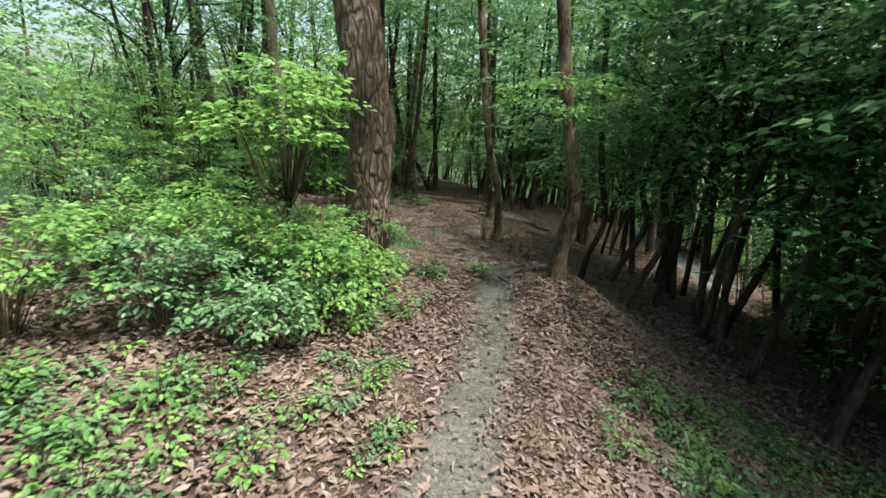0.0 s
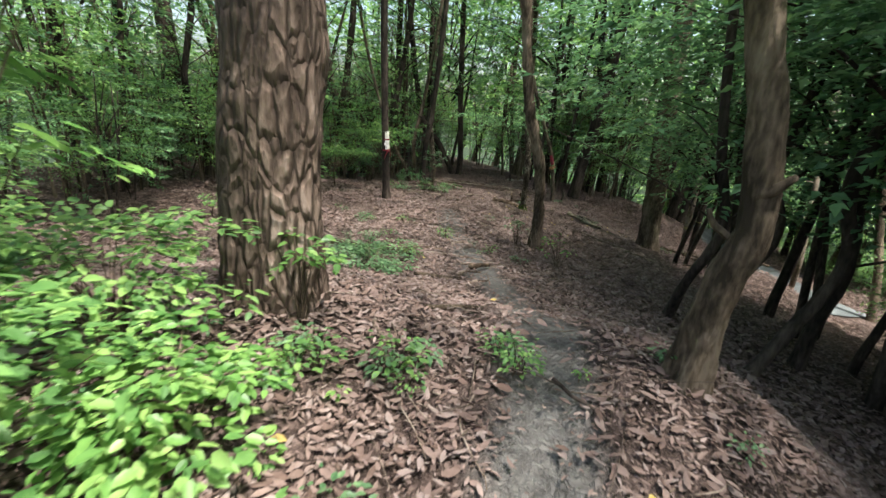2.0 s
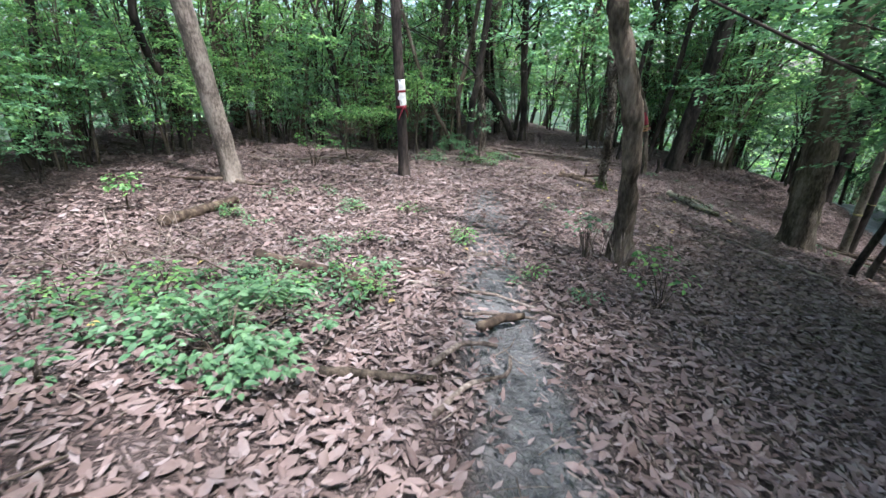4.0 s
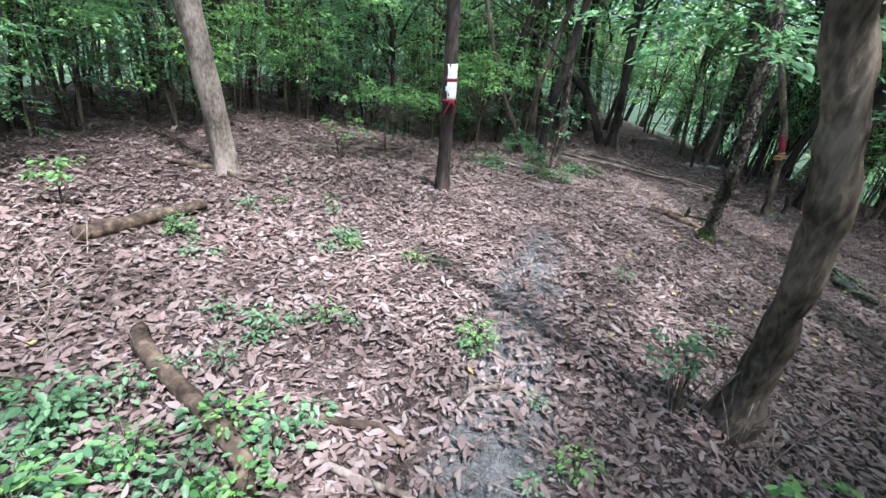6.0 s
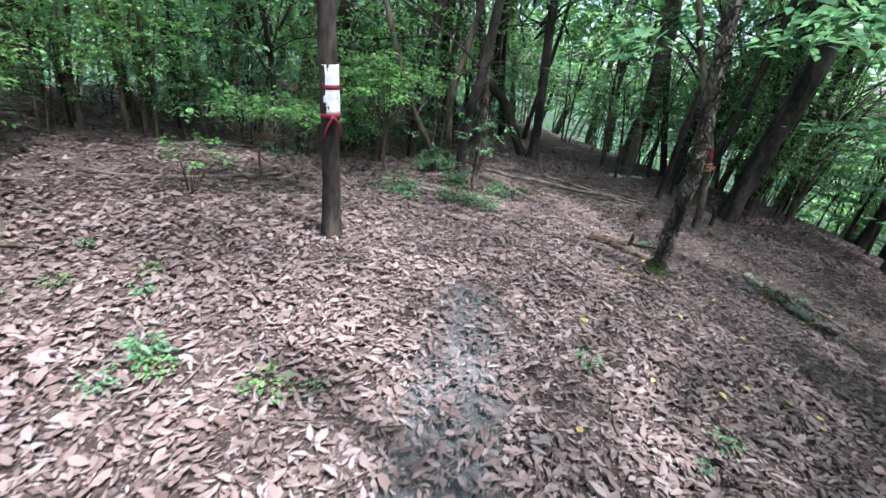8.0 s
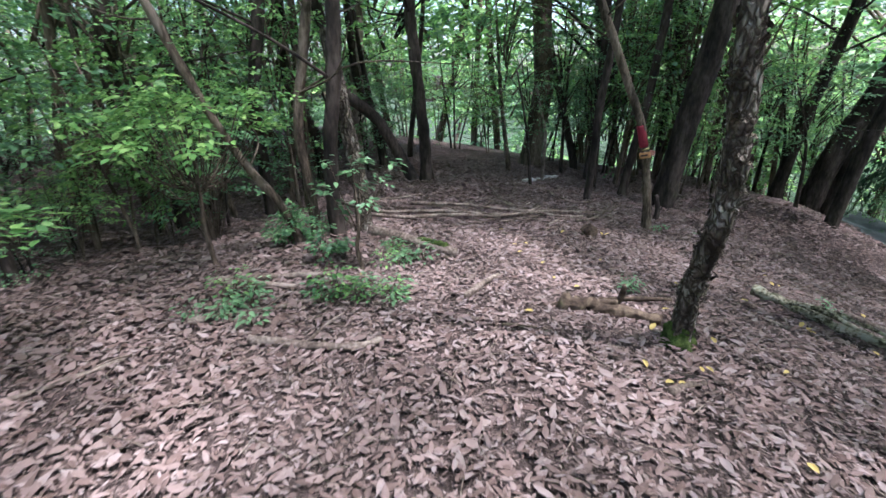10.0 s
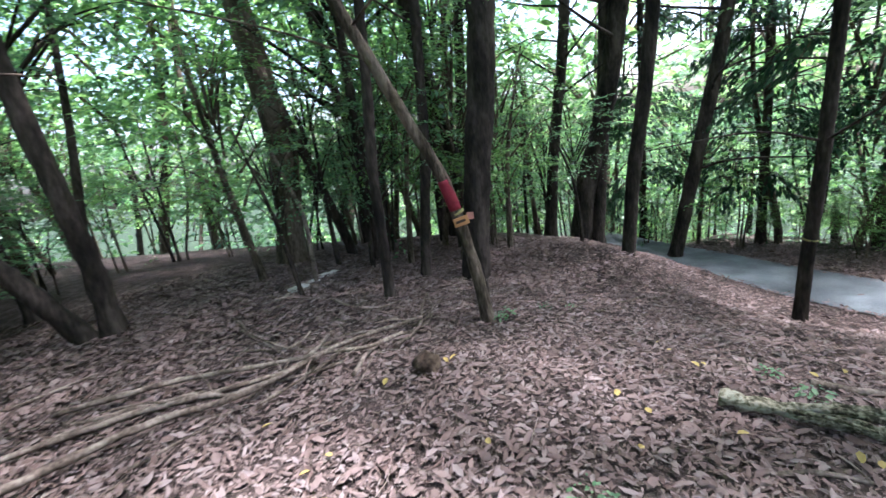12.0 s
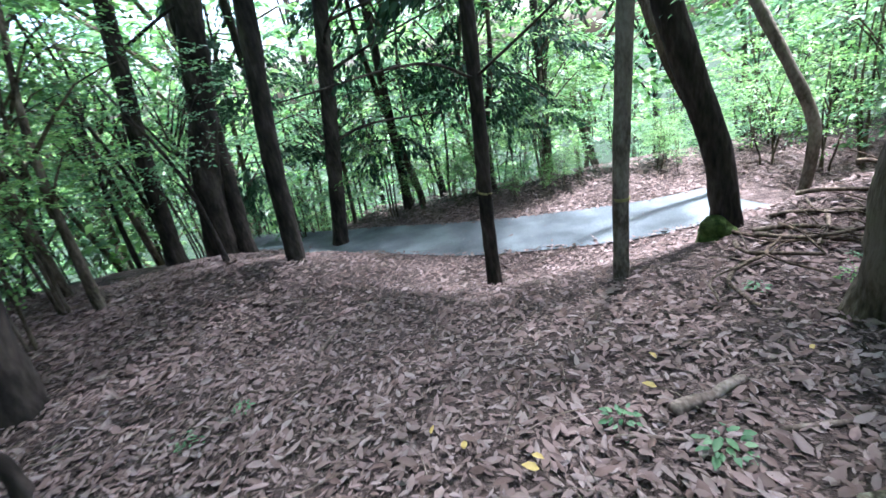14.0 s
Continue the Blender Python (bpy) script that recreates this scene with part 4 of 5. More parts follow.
for k, (x, y, s) in enumerate(((-4.2, 5.2, 0.8), (-4.7, 6.6, 0.9), (-4.0, 7.8, 0.8), (-5.4, 5.8, 1.0), (-3.6, 9.0, 0.8), (-5.0, 8.4, 1.0), (-4.5, 3.6, 0.8), (-3.1, 9.9, 0.8), (-2.3, 10.4, 0.8), (-5.7, 4.2, 1.0), (-1.4, 11.6, 0.8), (-6.3, 7.2, 1.1))):
    put(("mid", "dark", "bright")[k % 3], x, y, s, 2100 + k)
# low growth along the far edge of the track and on the heap beside it
rnd = random.Random(83)
for k in range(38):
    y = rnd.uniform(4.5, 13.5)
    x = np.interp(y, (4, 6, 7.6, 9.4, 11.6, 14), (11.2, 10.6, 10.6, 10.9, 11.7, 12.6)) + rnd.uniform(0.1, 1.6)
    put(rnd.choice(["bright", "mid", "bright"]), float(x), y, rnd.uniform(0.2, 0.42), 2200 + k)
for k, (x, y, s) in enumerate(((8.6, 3.4, 0.7), (9.4, 3.4, 0.8), (10.0, 4.3, 0.7), (7.6, 3.2, 0.7), (10.8, 4.6, 0.7), (10.8, 2.6, 1.0), (9.0, 2.2, 1.0))):
    put(("bright", "mid")[k % 2], x, y, s, 2300 + k)
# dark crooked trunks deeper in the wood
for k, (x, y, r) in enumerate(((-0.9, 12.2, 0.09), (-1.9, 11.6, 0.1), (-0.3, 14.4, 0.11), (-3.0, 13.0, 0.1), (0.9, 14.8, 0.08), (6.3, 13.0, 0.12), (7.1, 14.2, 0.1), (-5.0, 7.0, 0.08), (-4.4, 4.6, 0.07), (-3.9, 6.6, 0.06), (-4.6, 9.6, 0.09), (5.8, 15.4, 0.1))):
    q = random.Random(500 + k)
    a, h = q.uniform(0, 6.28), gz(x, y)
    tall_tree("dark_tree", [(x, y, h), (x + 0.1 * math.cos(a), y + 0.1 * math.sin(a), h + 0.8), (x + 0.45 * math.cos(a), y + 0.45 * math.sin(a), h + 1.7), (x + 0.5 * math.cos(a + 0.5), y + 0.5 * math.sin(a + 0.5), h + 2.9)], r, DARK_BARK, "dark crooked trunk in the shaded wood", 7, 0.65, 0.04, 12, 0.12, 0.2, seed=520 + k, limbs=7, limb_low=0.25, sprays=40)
# evergreens added to cast shade where the floor came out too bright
for k, (x, y, s) in enumerate(((5.6, -1.2, 1.25), (4.6, 0.9, 1.1), (5.3, 3.4, 1.1), (7.0, 14.0, 1.3), (5.0, 13.6, 1.2), (1.2, 15.2, 1.1), (-4.5, 4.5, 0.9))):
    put("canopy", x, y, s, 2450 + k)
# unseen evergreens added beside the start of the trail to block light
for k, (x, y, s) in enumerate(((5.6, -7.6, 1.0), (6.6, -4.2, 1.1))):
    put("canopy", x, y, s, 2400 + k)
rnd = random.Random(91)
for k in range(20):
    y = 2.6 + 0.42 * k
    x = float(np.interp(y, (2, 4, 6, 8, 10, 12), (-3.7, -4.0, -4.0, -3.4, -2.0, -1.2))) + rnd.uniform(-0.7, 0.2)
    put(("dark", "mid", "dark", "mid")[k % 4], x, y, rnd.uniform(0.35, 0.6), 2500 + k)
# low growth on the floor of the wood
rnd = random.Random(29)
laid = []
for k in range(1600):
    x, y = rnd.uniform(-11, 16), rnd.uniform(-5, 26)
    if not clear_of_walk(x + (0.5 if x < 1 else -0.3), y) or (8.0 < x < 11.2 and 4 < y < 14) or under_trees(x, y) or (y < -2 and x < 3) or any((x - a) ** 2 + (y - b) ** 2 < 1.0 for a, b in laid):
        continue
    laid.append((x, y))
    put("low", x, y, rnd.uniform(0.6, 1.1), 4000 + k)
    if len(laid) > 125:
        break
# the thicket behind the marked trees and where the trail bends away
for k, (x, y, s) in enumerate(((3.3, 12.4, 0.7), (4.4, 12.3, 0.65), (4.5, 12.9, 0.8), (5.0, 12.7, 0.7), (5.7, 12.4, 0.7), (3.2, 13.4, 0.8), (4.2, 13.3, 0.9))):
    put("slender", x, y, s, 2600 + k)
for k, (x, y, s) in enumerate(((5.1, 13.5, 0.75), (6.1, 12.5, 0.6), (4.5, 14.8, 0.8), (5.9, 13.7, 0.9), (1.0, 16.0, 0.7), (1.9, 16.8, 0.8), (2.8, 17.3, 0.9), (3.6, 16.6, 0.7), (4.7, 16.0, 0.8), (5.5, 15.0, 0.9), (0.2, 16.8, 0.9), (6.9, 12.9, 0.7))):
    put(("dark", "mid")[k % 2], x, y, s, 2700 + k)

# ---- saplings, bushes and low leaves beside the walk ----
rs0 = random.Random(9)


def leafy_part(parent, name, seed, centre, radii, sprays, per, length, mat, label="", spread=0.25, maker=leaves):
    (v, f), mid = crown_leaves(seed, centre, radii, sprays, per, length, 0.2, 0.25, spread, maker)
    tagged(part(name, (v, f), mat, parent, label), kind="stuff")
    return mid


def bush(x, y, height, wide, sprays, per, length, mat, label, seed, name="bush", low=0.25, spread=0.16):
    ob = thing(name, (x, y, gz(x, y)), label, "bush", "bushes beside the trail")
    mid = leafy_part(ob, "foliage", seed, (0, 0, height * (0.5 + low / 2)), (wide / 2, wide / 2, height * (1 - low) / 2), sprays, per, length, mat, spread=spread)
    twigs, fork = [], height * low * 0.75 if low >= 0.5 else -0.05
    if low >= 0.5:
        twigs.append(tube([(0.02, 0, -0.06), (-0.02, 0.01, fork * 0.5), (0.01, 0.0, fork), (0, 0.02, height * 0.85)], 0.008 + 0.012 * height, 0.004, 8, 0.06, 0.2))
    for k, q in enumerate(mid[:: max(1, sprays // 26)]):
        a = np.array((q[0] * 0.08, q[1] * 0.08, fork * rs0.uniform(0.9, 1.1)))
        twigs.append(tube([a, np.array((q[0] * 0.45, q[1] * 0.45, q[2] * 0.62)), q], 0.0025 + 0.0028 * height, 0.0015, 5, 0.08))
    tagged(part("branchwork", joined(twigs), BROWN_BARK, ob), kind="stuff")
    return ob


BUSH = "leafy bright green bush with toothed oval leaves"
for x, y, h, w, n, s in ((-0.85, -1.75, 0.85, 1.0, 70, 201), (-1.5, -1.45, 1.0, 1.1, 80, 202), (-1.75, -2.2, 0.75, 1.0, 60, 203), (-2.4, -1.5, 0.85, 1.1, 60, 204), (-0.4, -1.35, 0.5, 0.7, 40, 205), (-1.1, -2.35, 0.5, 0.9, 45, 206), (-0.95, -0.75, 0.65, 0.9, 45, 207), (-1.9, -0.6, 0.8, 1.1, 50, 208), (-2.9, -0.9, 0.9, 1.2, 50, 209), (-0.62, -1.95, 0.42, 0.55, 24, 210)):
    bush(x, y, h, w, int(n * 0.8), 34, 0.05, (LEAF_MID, LEAF_BRIGHT, LEAF_COOL)[s % 3], BUSH, s, spread=0.2)
bush(-1.1, -1.3, 2.0, 1.3, 46, 30, 0.075, LEAF_BRIGHT, "slender sapling with layered yellow-green leaves", 221, "sapling", 0.5, 0.3)
bush(-2.6, -2.4, 0.9, 1.3, 50, 26, 0.06, LEAF_MID, "open twiggy bush with dull green leaves", 222, low=0.4)
bush(-3.0, 0.6, 1.5, 1.6, 60, 28, 0.07, LEAF_MID, "tall leafy green bush beneath the trees", 223, low=0.2)
bush(-2.6, -3.6, 0.8, 1.0, 40, 26, 0.06, LEAF_MID, "low leafy green bush on the bank", 224, low=0.2)
bush(-0.12, 1.55, 0.22, 0.85, 44, 26, 0.044, LEAF_COOL, "low spreading green bush at the pine's foot", 225, low=0.2, spread=0.12)
bush(-0.55, 0.35, 0.5, 0.5, 10, 14, 0.06, LEAF_MID, "thin leafy shoots against the pine's trunk", 226, low=0.1, spread=0.1)
bush(-0.25, -0.42, 0.62, 0.42, 9, 12, 0.055, LEAF_BRIGHT, "thin leafy shoots in front of the pine's trunk", 227, low=0.3, spread=0.09)
bush(-1.61, 7.5, 0.95, 1.3, 34, 30, 0.055, LEAF_MID, "small spreading tree with flat layers of green leaves", 228, "sapling", 0.72, 0.22)
bush(-1.9, 6.75, 0.6, 0.8, 12, 16, 0.05, LEAF_MID, "sparse pale green sapling", 229, "sapling", 0.2, 0.12)
bush(-2.68, 3.95, 0.42, 0.35, 7, 14, 0.05, LEAF_MID, "small green sapling on a bent stem", 230, "sapling", 0.55, 0.08)
bush(-0.1, 9.75, 0.4, 0.9, 36, 22, 0.05, LEAF_DARK, "low dark evergreen bush at the foot of a clump", 231, low=0.05, spread=0.12)
bush(0.3, 9.0, 0.35, 0.5, 16, 20, 0.05, LEAF_DARK, "low dark evergreen bush at the foot of a clump", 232, low=0.05, spread=0.1)
bush(-0.7, 9.2, 1.6, 1.5, 44, 26, 0.07, LEAF_BRIGHT, "slender sapling with bright layered leaves", 233, "sapling", 0.62, 0.22)
bush(0.62, 8.75, 1.1, 0.5, 10, 16, 0.06, LEAF_COOL, "thin sapling with a few glossy leaves", 234, "sapling", 0.5, 0.1)
bush(-1.2, 10.6, 1.6, 1.3, 50, 26, 0.06, LEAF_DARK, "dark evergreen bush under the trees", 235, low=0.15, spread=0.2)
bush(2.25, 3.2, 0.5, 0.5, 12, 8, 0.05, LEAF_BRIGHT, "thin leafy shoots at a tree's foot", 236, low=0.2, spread=0.09)
bush(1.8, 3.85, 0.5, 0.35, 12, 10, 0.045, LEAF_COOL, "thin leafy shoots at a tree's foot", 237, low=0.3, spread=0.08)
leafy_part(knob_tree, "leafy_branch", 240, (-0.15, -0.1, 1.95), (0.75, 0.6, 0.2), 26, 34, 0.06, LEAF_MID, "drooping leafy green branch", 0.22)
leafy_part(knob_tree, "leafy_branch", 241, (0.9, 0.5, 1.9), (0.6, 0.5, 0.25), 22, 34, 0.06, LEAF_DARK, "drooping dark leafy branch", 0.22)
leafy_part(mid_tree, "leafy_branch", 242, (-0.5, 0.6, 1.9), (0.7, 0.6, 0.3), 18, 30, 0.055, LEAF_DARK, "dark leafy branch", 0.22)
rs = random.Random(77)
shoots = []
for k in range(46):
    a, d = rs.uniform(0, 6.28), rs.uniform(0.05, 0.3)
    b = np.array((math.cos(a) * d - 0.08, math.sin(a) * d - 0.05, -0.12))
    e = b + np.array((rs.uniform(-0.16, 0.12), rs.uniform(-0.2, 0.12), rs.uniform(0.15, 0.6)))
    shoots.append(tube([b, (b + e) / 2 + np.array((rs.uniform(-0.05, 0.05), rs.uniform(-0.05, 0.05), 0.03)), e], 0.006, 0.002, 4, 0.1))
tagged(part("dead_shoot", joined(shoots), DEAD_WOOD, mid_tree, "thin dead grey-brown shoots"), kind="stuff")


def seedling(seed, leaf, count, length, mat, label):
    r = np.random.default_rng(seed)
    ob = thing("seedling", (0, 0, -60), label, "plant", "green seedlings on the floor")
    a = np.arange(count) * 2.4 + r.uniform(0, 0.5, count)
    h = r.uniform(0.25, 1.0, count) * leaf
    d = r.uniform(0.1, 0.7, count) * leaf
    pos = np.stack([np.cos(a) * d, np.sin(a) * d, h], 1)
    way = np.stack([np.cos(a), np.sin(a), r.uniform(-0.3, 0.35, count)], 1)
    nor = np.stack([r.normal(0, 0.2, count), r.normal(0, 0.2, count), np.ones(count)], 1)
    ln = length * r.uniform(0.6, 1.25, count)
    part("foliage", leaves(pos, way, nor, ln, ln * 0.55, 0.25), mat, ob)
    stalks = [tube([(0, 0, -0.03), (p[0] * 0.4, p[1] * 0.4, p[2] * 0.7), p], 0.003, 0.0015, 3, 0.05) for p in pos[::6]]
    tagged(part("stalk", joined(stalks), BROWN_BARK, ob), kind="stuff")
    return ob


SEEDLINGS = [
    seedling(1, 0.09, 26, 0.036, LEAF_COOL, "low green seedling with oval leaves among litter"),
    seedling(2, 0.13, 44, 0.033, LEAF_COOL, "leafy green seedling with small leaves among litter"),
    seedling(3, 0.07, 16, 0.04, LEAF_BRIGHT, "bright green seedling among dry leaves"),
    seedling(4, 0.16, 56, 0.036, LEAF_MID, "dense green seedling among dry leaves"),
]
seeded = set()
rs = random.Random(31)


def seed_patch(x, y, count, spread, size, kinds=(0, 1, 2, 3)):
    for _ in range(count):
        px, py = x + rs.gauss(0, spread), y + rs.gauss(0, spread)
        model = SEEDLINGS[rs.choice(kinds if y < 0.5 else (0, 1, 0, 1, 3))]
        m = Matrix.LocRotScale((px, py, gz(px, py)), Euler((rs.uniform(-0.15, 0.15), rs.uniform(-0.15, 0.15), rs.uniform(0, 6.28))), Vector((1, 1, 1)) * size * rs.uniform(0.7, 1.3))
        if model in seeded:
            copy_thing(model, m)
        else:
            seeded.add(model)
            model.matrix_basis = m


for row in ((-0.24, -0.84, 9, 0.14, 1.0), (0.25, -0.65, 4, 0.06, 1.0), (0.76, -0.5, 5, 0.1, 0.9), (-0.9, -0.83, 8, 0.2, 1.1), (1.6, -0.75, 4, 0.2, 0.8), (-0.57, -1.75, 10, 0.22, 1.1), (-0.04, -1.5, 7, 0.13, 1.0), (0.27, -0.75, 3, 0.06, 1.0), (0.05, 2.3, 5, 0.2, 0.9), (-1.8, -3.1, 16, 0.35, 1.2), (-0.86, -3.1, 5, 0.2, 1.0), (-0.2, -3.2, 8, 0.12, 0.9), (-0.18, -2.4, 4, 0.08, 0.9), (2.3, -2.6, 12, 0.35, 1.1), (3.4, -1.6, 9, 0.45, 1.1), (4.1, -2.2, 8, 0.4, 1.2), (-0.8, 1.65, 12, 0.2, 1.1), (-0.35, 2.15, 8, 0.18, 1.0), (-0.8, 2.35, 6, 0.2, 1.0), (0.24, 2.55, 3, 0.1, 0.8), (-0.42, 2.4, 10, 0.16, 1.1), (0.08, 2.78, 4, 0.07, 1.0), (-0.25, 3.25, 7, 0.22, 0.8), (-1.67, 4.3, 7, 0.22, 0.9), (-0.58, 4.65, 3, 0.12, 0.8), (-0.05, 3.6, 2, 0.05, 0.8), (2.1, 5.2, 3, 0.25, 0.8), (-1.0, 3.85, 3, 0.25, 0.8), (-0.1, 8.35, 3, 0.08, 1.3), (0.94, 9.2, 3, 0.08, 1.1), (-0.5, 4.55, 3, 0.1, 0.9), (0.1, 4.65, 2, 0.1, 0.7), (-0.28, 8.1, 7, 0.13, 1.2), (0.42, 8.35, 8, 0.13, 1.2), (1.0, 8.9, 5, 0.08, 1.2), (0.8, 8.15, 5, 0.1, 1.1), (2.86, 8.4, 3, 0.08, 1.2), (4.9, 8.44, 1, 0.02, 1.0), (4.65, 8.23, 1, 0.03, 1.2), (5.04, 10.4, 2, 0.1, 0.8), (4.3, 10.35, 2, 0.06, 1.1), (-1.58, 5.1, 4, 0.3, 0.7), (0.68, 3.78, 3, 0.05, 0.9), (1.62, 3.0, 3, 0.1, 0.7), (6.0, 6.7, 4, 0.3, 0.8), (-1.5, -3.5, 12, 0.3, 1.2), (-2.2, -3.3, 12, 0.35, 1.2), (-1.0, -3.7, 8, 0.22, 1.1), (2.6, -3.2, 9, 0.3, 1.1), (1.2, 3.2, 4, 0.2, 0.7), (-1.2, 2.0, 8, 0.25, 1.0), (2.3, -2.3, 14, 0.3, 1.2), (1.95, -2.8, 14, 0.25, 1.1), (2.9, -1.7, 10, 0.3, 1.2), (3.6, -2.0, 8, 0.35, 1.2), (-1.4, -2.9, 14, 0.35, 1.2), (-0.5, -2.7, 8, 0.2, 0.9)):
    seed_patch(*row)

# ---- logs, branches and roots on the floor ----
def lying(name, pts, r, mat, label, category="branch", taper=0.6, rough=0.25, sunk=0.35, sides=10, lift=0.0, side_twigs=0, seed=0):
    rnd2 = random.Random(seed + int(1000 * abs(pts[0][0]) + 77 * abs(pts[0][1])))
    fine = smooth_line([(x, y, 0) for x, y in pts], 0.12)
    line = []
    for q in fine:
        line.append((q[0] + rnd2.gauss(0, 0.006), q[1] + rnd2.gauss(0, 0.006), gz(q[0], q[1]) + r * (1 - sunk) + 0.012 + lift))
    x0, y0, z0 = line[len(line) // 2]
    ob = thing(name, (x0, y0, z0 - r), label, category, "fallen branches" if category == "branch" else "")
    local = [np.array(p) - np.array(ob.location) for p in line]
    part("wood", tube(local, r, r * taper, sides, 0.03, rough, 20, seed=seed), mat, ob)
    for _ in range(side_twigs):
        p = local[rnd2.randrange(1, len(local))]
        a = rnd2.uniform(0, 6.28)
        e = p + np.array((math.cos(a), math.sin(a), rnd2.uniform(0.05, 0.4))) * rnd2.uniform(0.15, 0.45)
        part("twig", tube([p, (p + e) / 2 + np.array((0, 0, 0.02)), e], r * 0.4, r * 0.12, 5, 0.06, 0.1), mat, ob)
    return ob


DEAD = "dead grey-brown fallen branch lying on leaf litter"
lying("log", [(-2.05, 3.6), (-1.97, 4.04), (-1.88, 4.5)], 0.065, ROTTEN_WOOD, "rotting dark fallen log half sunk in leaves", "log", 0.7)
lying("log", [(-0.8, 3.02), (-0.64, 2.92), (-0.28, 2.78), (-0.05, 2.71), (0.17, 2.6), (0.25, 2.5)], 0.042, ROTTEN_WOOD, "rotten brown log with a broken reddish middle", "log", 0.9)
lying("root", [(0.4, 2.74), (0.72, 2.74), (1.0, 2.71), (1.24, 2.64), (1.44, 2.55)], 0.015, DEAD_WOOD, "pale exposed root crossing the trail", "root", sunk=0.5)
lying("log", [(0.93, 2.2), (1.03, 2.33), (1.18, 2.46)], 0.034, ROTTEN_WOOD, "short dark rotten stub of wood on the trail", "log", 0.6)
lying("branch", [(0.28, 2.92), (0.5, 2.99), (0.65, 2.97)], 0.022, ROTTEN_WOOD, "short brown rotten stick on leaf litter")
lying("root", [(0.81, 2.37), (0.95, 2.41), (1.09, 2.46), (1.27, 2.46)], 0.014, DEAD_WOOD, "pale exposed root on the trail", "root", sunk=0.5)
lying("branch", [(0.79, 3.26), (0.78, 3.43), (0.76, 3.62)], 0.012, DEAD_WOOD, DEAD)
lying("branch", [(0.79, 3.5), (0.95, 3.55)], 0.007, DEAD_WOOD, DEAD)
lying("root", [(0.74, 1.72), (0.82, 1.92), (0.9, 2.0), (1.02, 2.02)], 0.018, DEAD_WOOD, "pale mossy exposed root arching beside the trail", "root", sunk=-0.4)
lying("root", [(0.79, 1.37), (0.9, 1.62), (1.05, 1.78), (1.1, 1.96)], 0.015, DEAD_WOOD, "pale exposed root on the trail", "root", sunk=0.4)
dead_log = lying("log", [(2.08, 8.04), (2.25, 7.99), (2.48, 7.9), (2.72, 7.78)], 0.058, ROTTEN_WOOD, "thick rotten log with a broken stub", "log", 0.6, 0.75, sides=20)
part("splinter", joined([tube([(-0.42, 0.12, 0.02), (-0.2, 0.07, 0.09), (0.1, -0.02, 0.1)], 0.03, 0.02, 9, 0.03, 0.6, 12), tube([(0.0, 0.06, 0.08), (0.22, -0.02, 0.12), (0.42, -0.16, 0.16)], 0.032, 0.01, 9, 0.03, 0.6, 12)]), ROTTEN_WOOD, dead_log, "split rotten splinters")
part("stub", tube([(0.12, 0.02, 0.08), (0.14, 0.0, 0.16), (0.13, -0.03, 0.24)], 0.03, 0.012, 10, 0.03, 0.5), ROTTEN_WOOD, dead_log)
lying("branch", [(2.25, 7.0), (2.52, 7.08)], 0.024, DEAD_WOOD, DEAD)
lying("branch", [(-0.47, 8.0), (-0.02, 8.1), (0.35, 8.2)], 0.025, DEAD_WOOD, DEAD, side_twigs=1)
moss_log = lying("log", [(0.68, 9.78), (1.06, 9.46), (1.47, 9.12)], 0.055, DEAD_WOOD, "pale fallen log with a green mossy end", "log", 0.85, 0.25, sides=14)
part("moss", tube([(0.03, -0.02, 0.045), (0.2, -0.16, 0.05), (0.34, -0.28, 0.045)], 0.05, 0.046, 12, 0.03, 0.5, 22), MOSS, moss_log, "green moss patch")
lying("branch", [(0.0, 7.66), (0.34, 7.55), (0.6, 7.5), (0.78, 7.56)], 0.03, DEAD_WOOD, "thick pale dead branch on the litter", side_twigs=1)
lying("branch", [(-0.6, 8.75), (-0.23, 8.71), (0.08, 8.67), (0.42, 8.66)], 0.03, DEAD_WOOD, "thick pale dead branch on the litter")
lying("branch", [(-0.55, 8.7), (-0.19, 8.58), (0.14, 8.45)], 0.03, DEAD_WOOD, "thick pale dead branch on the litter")
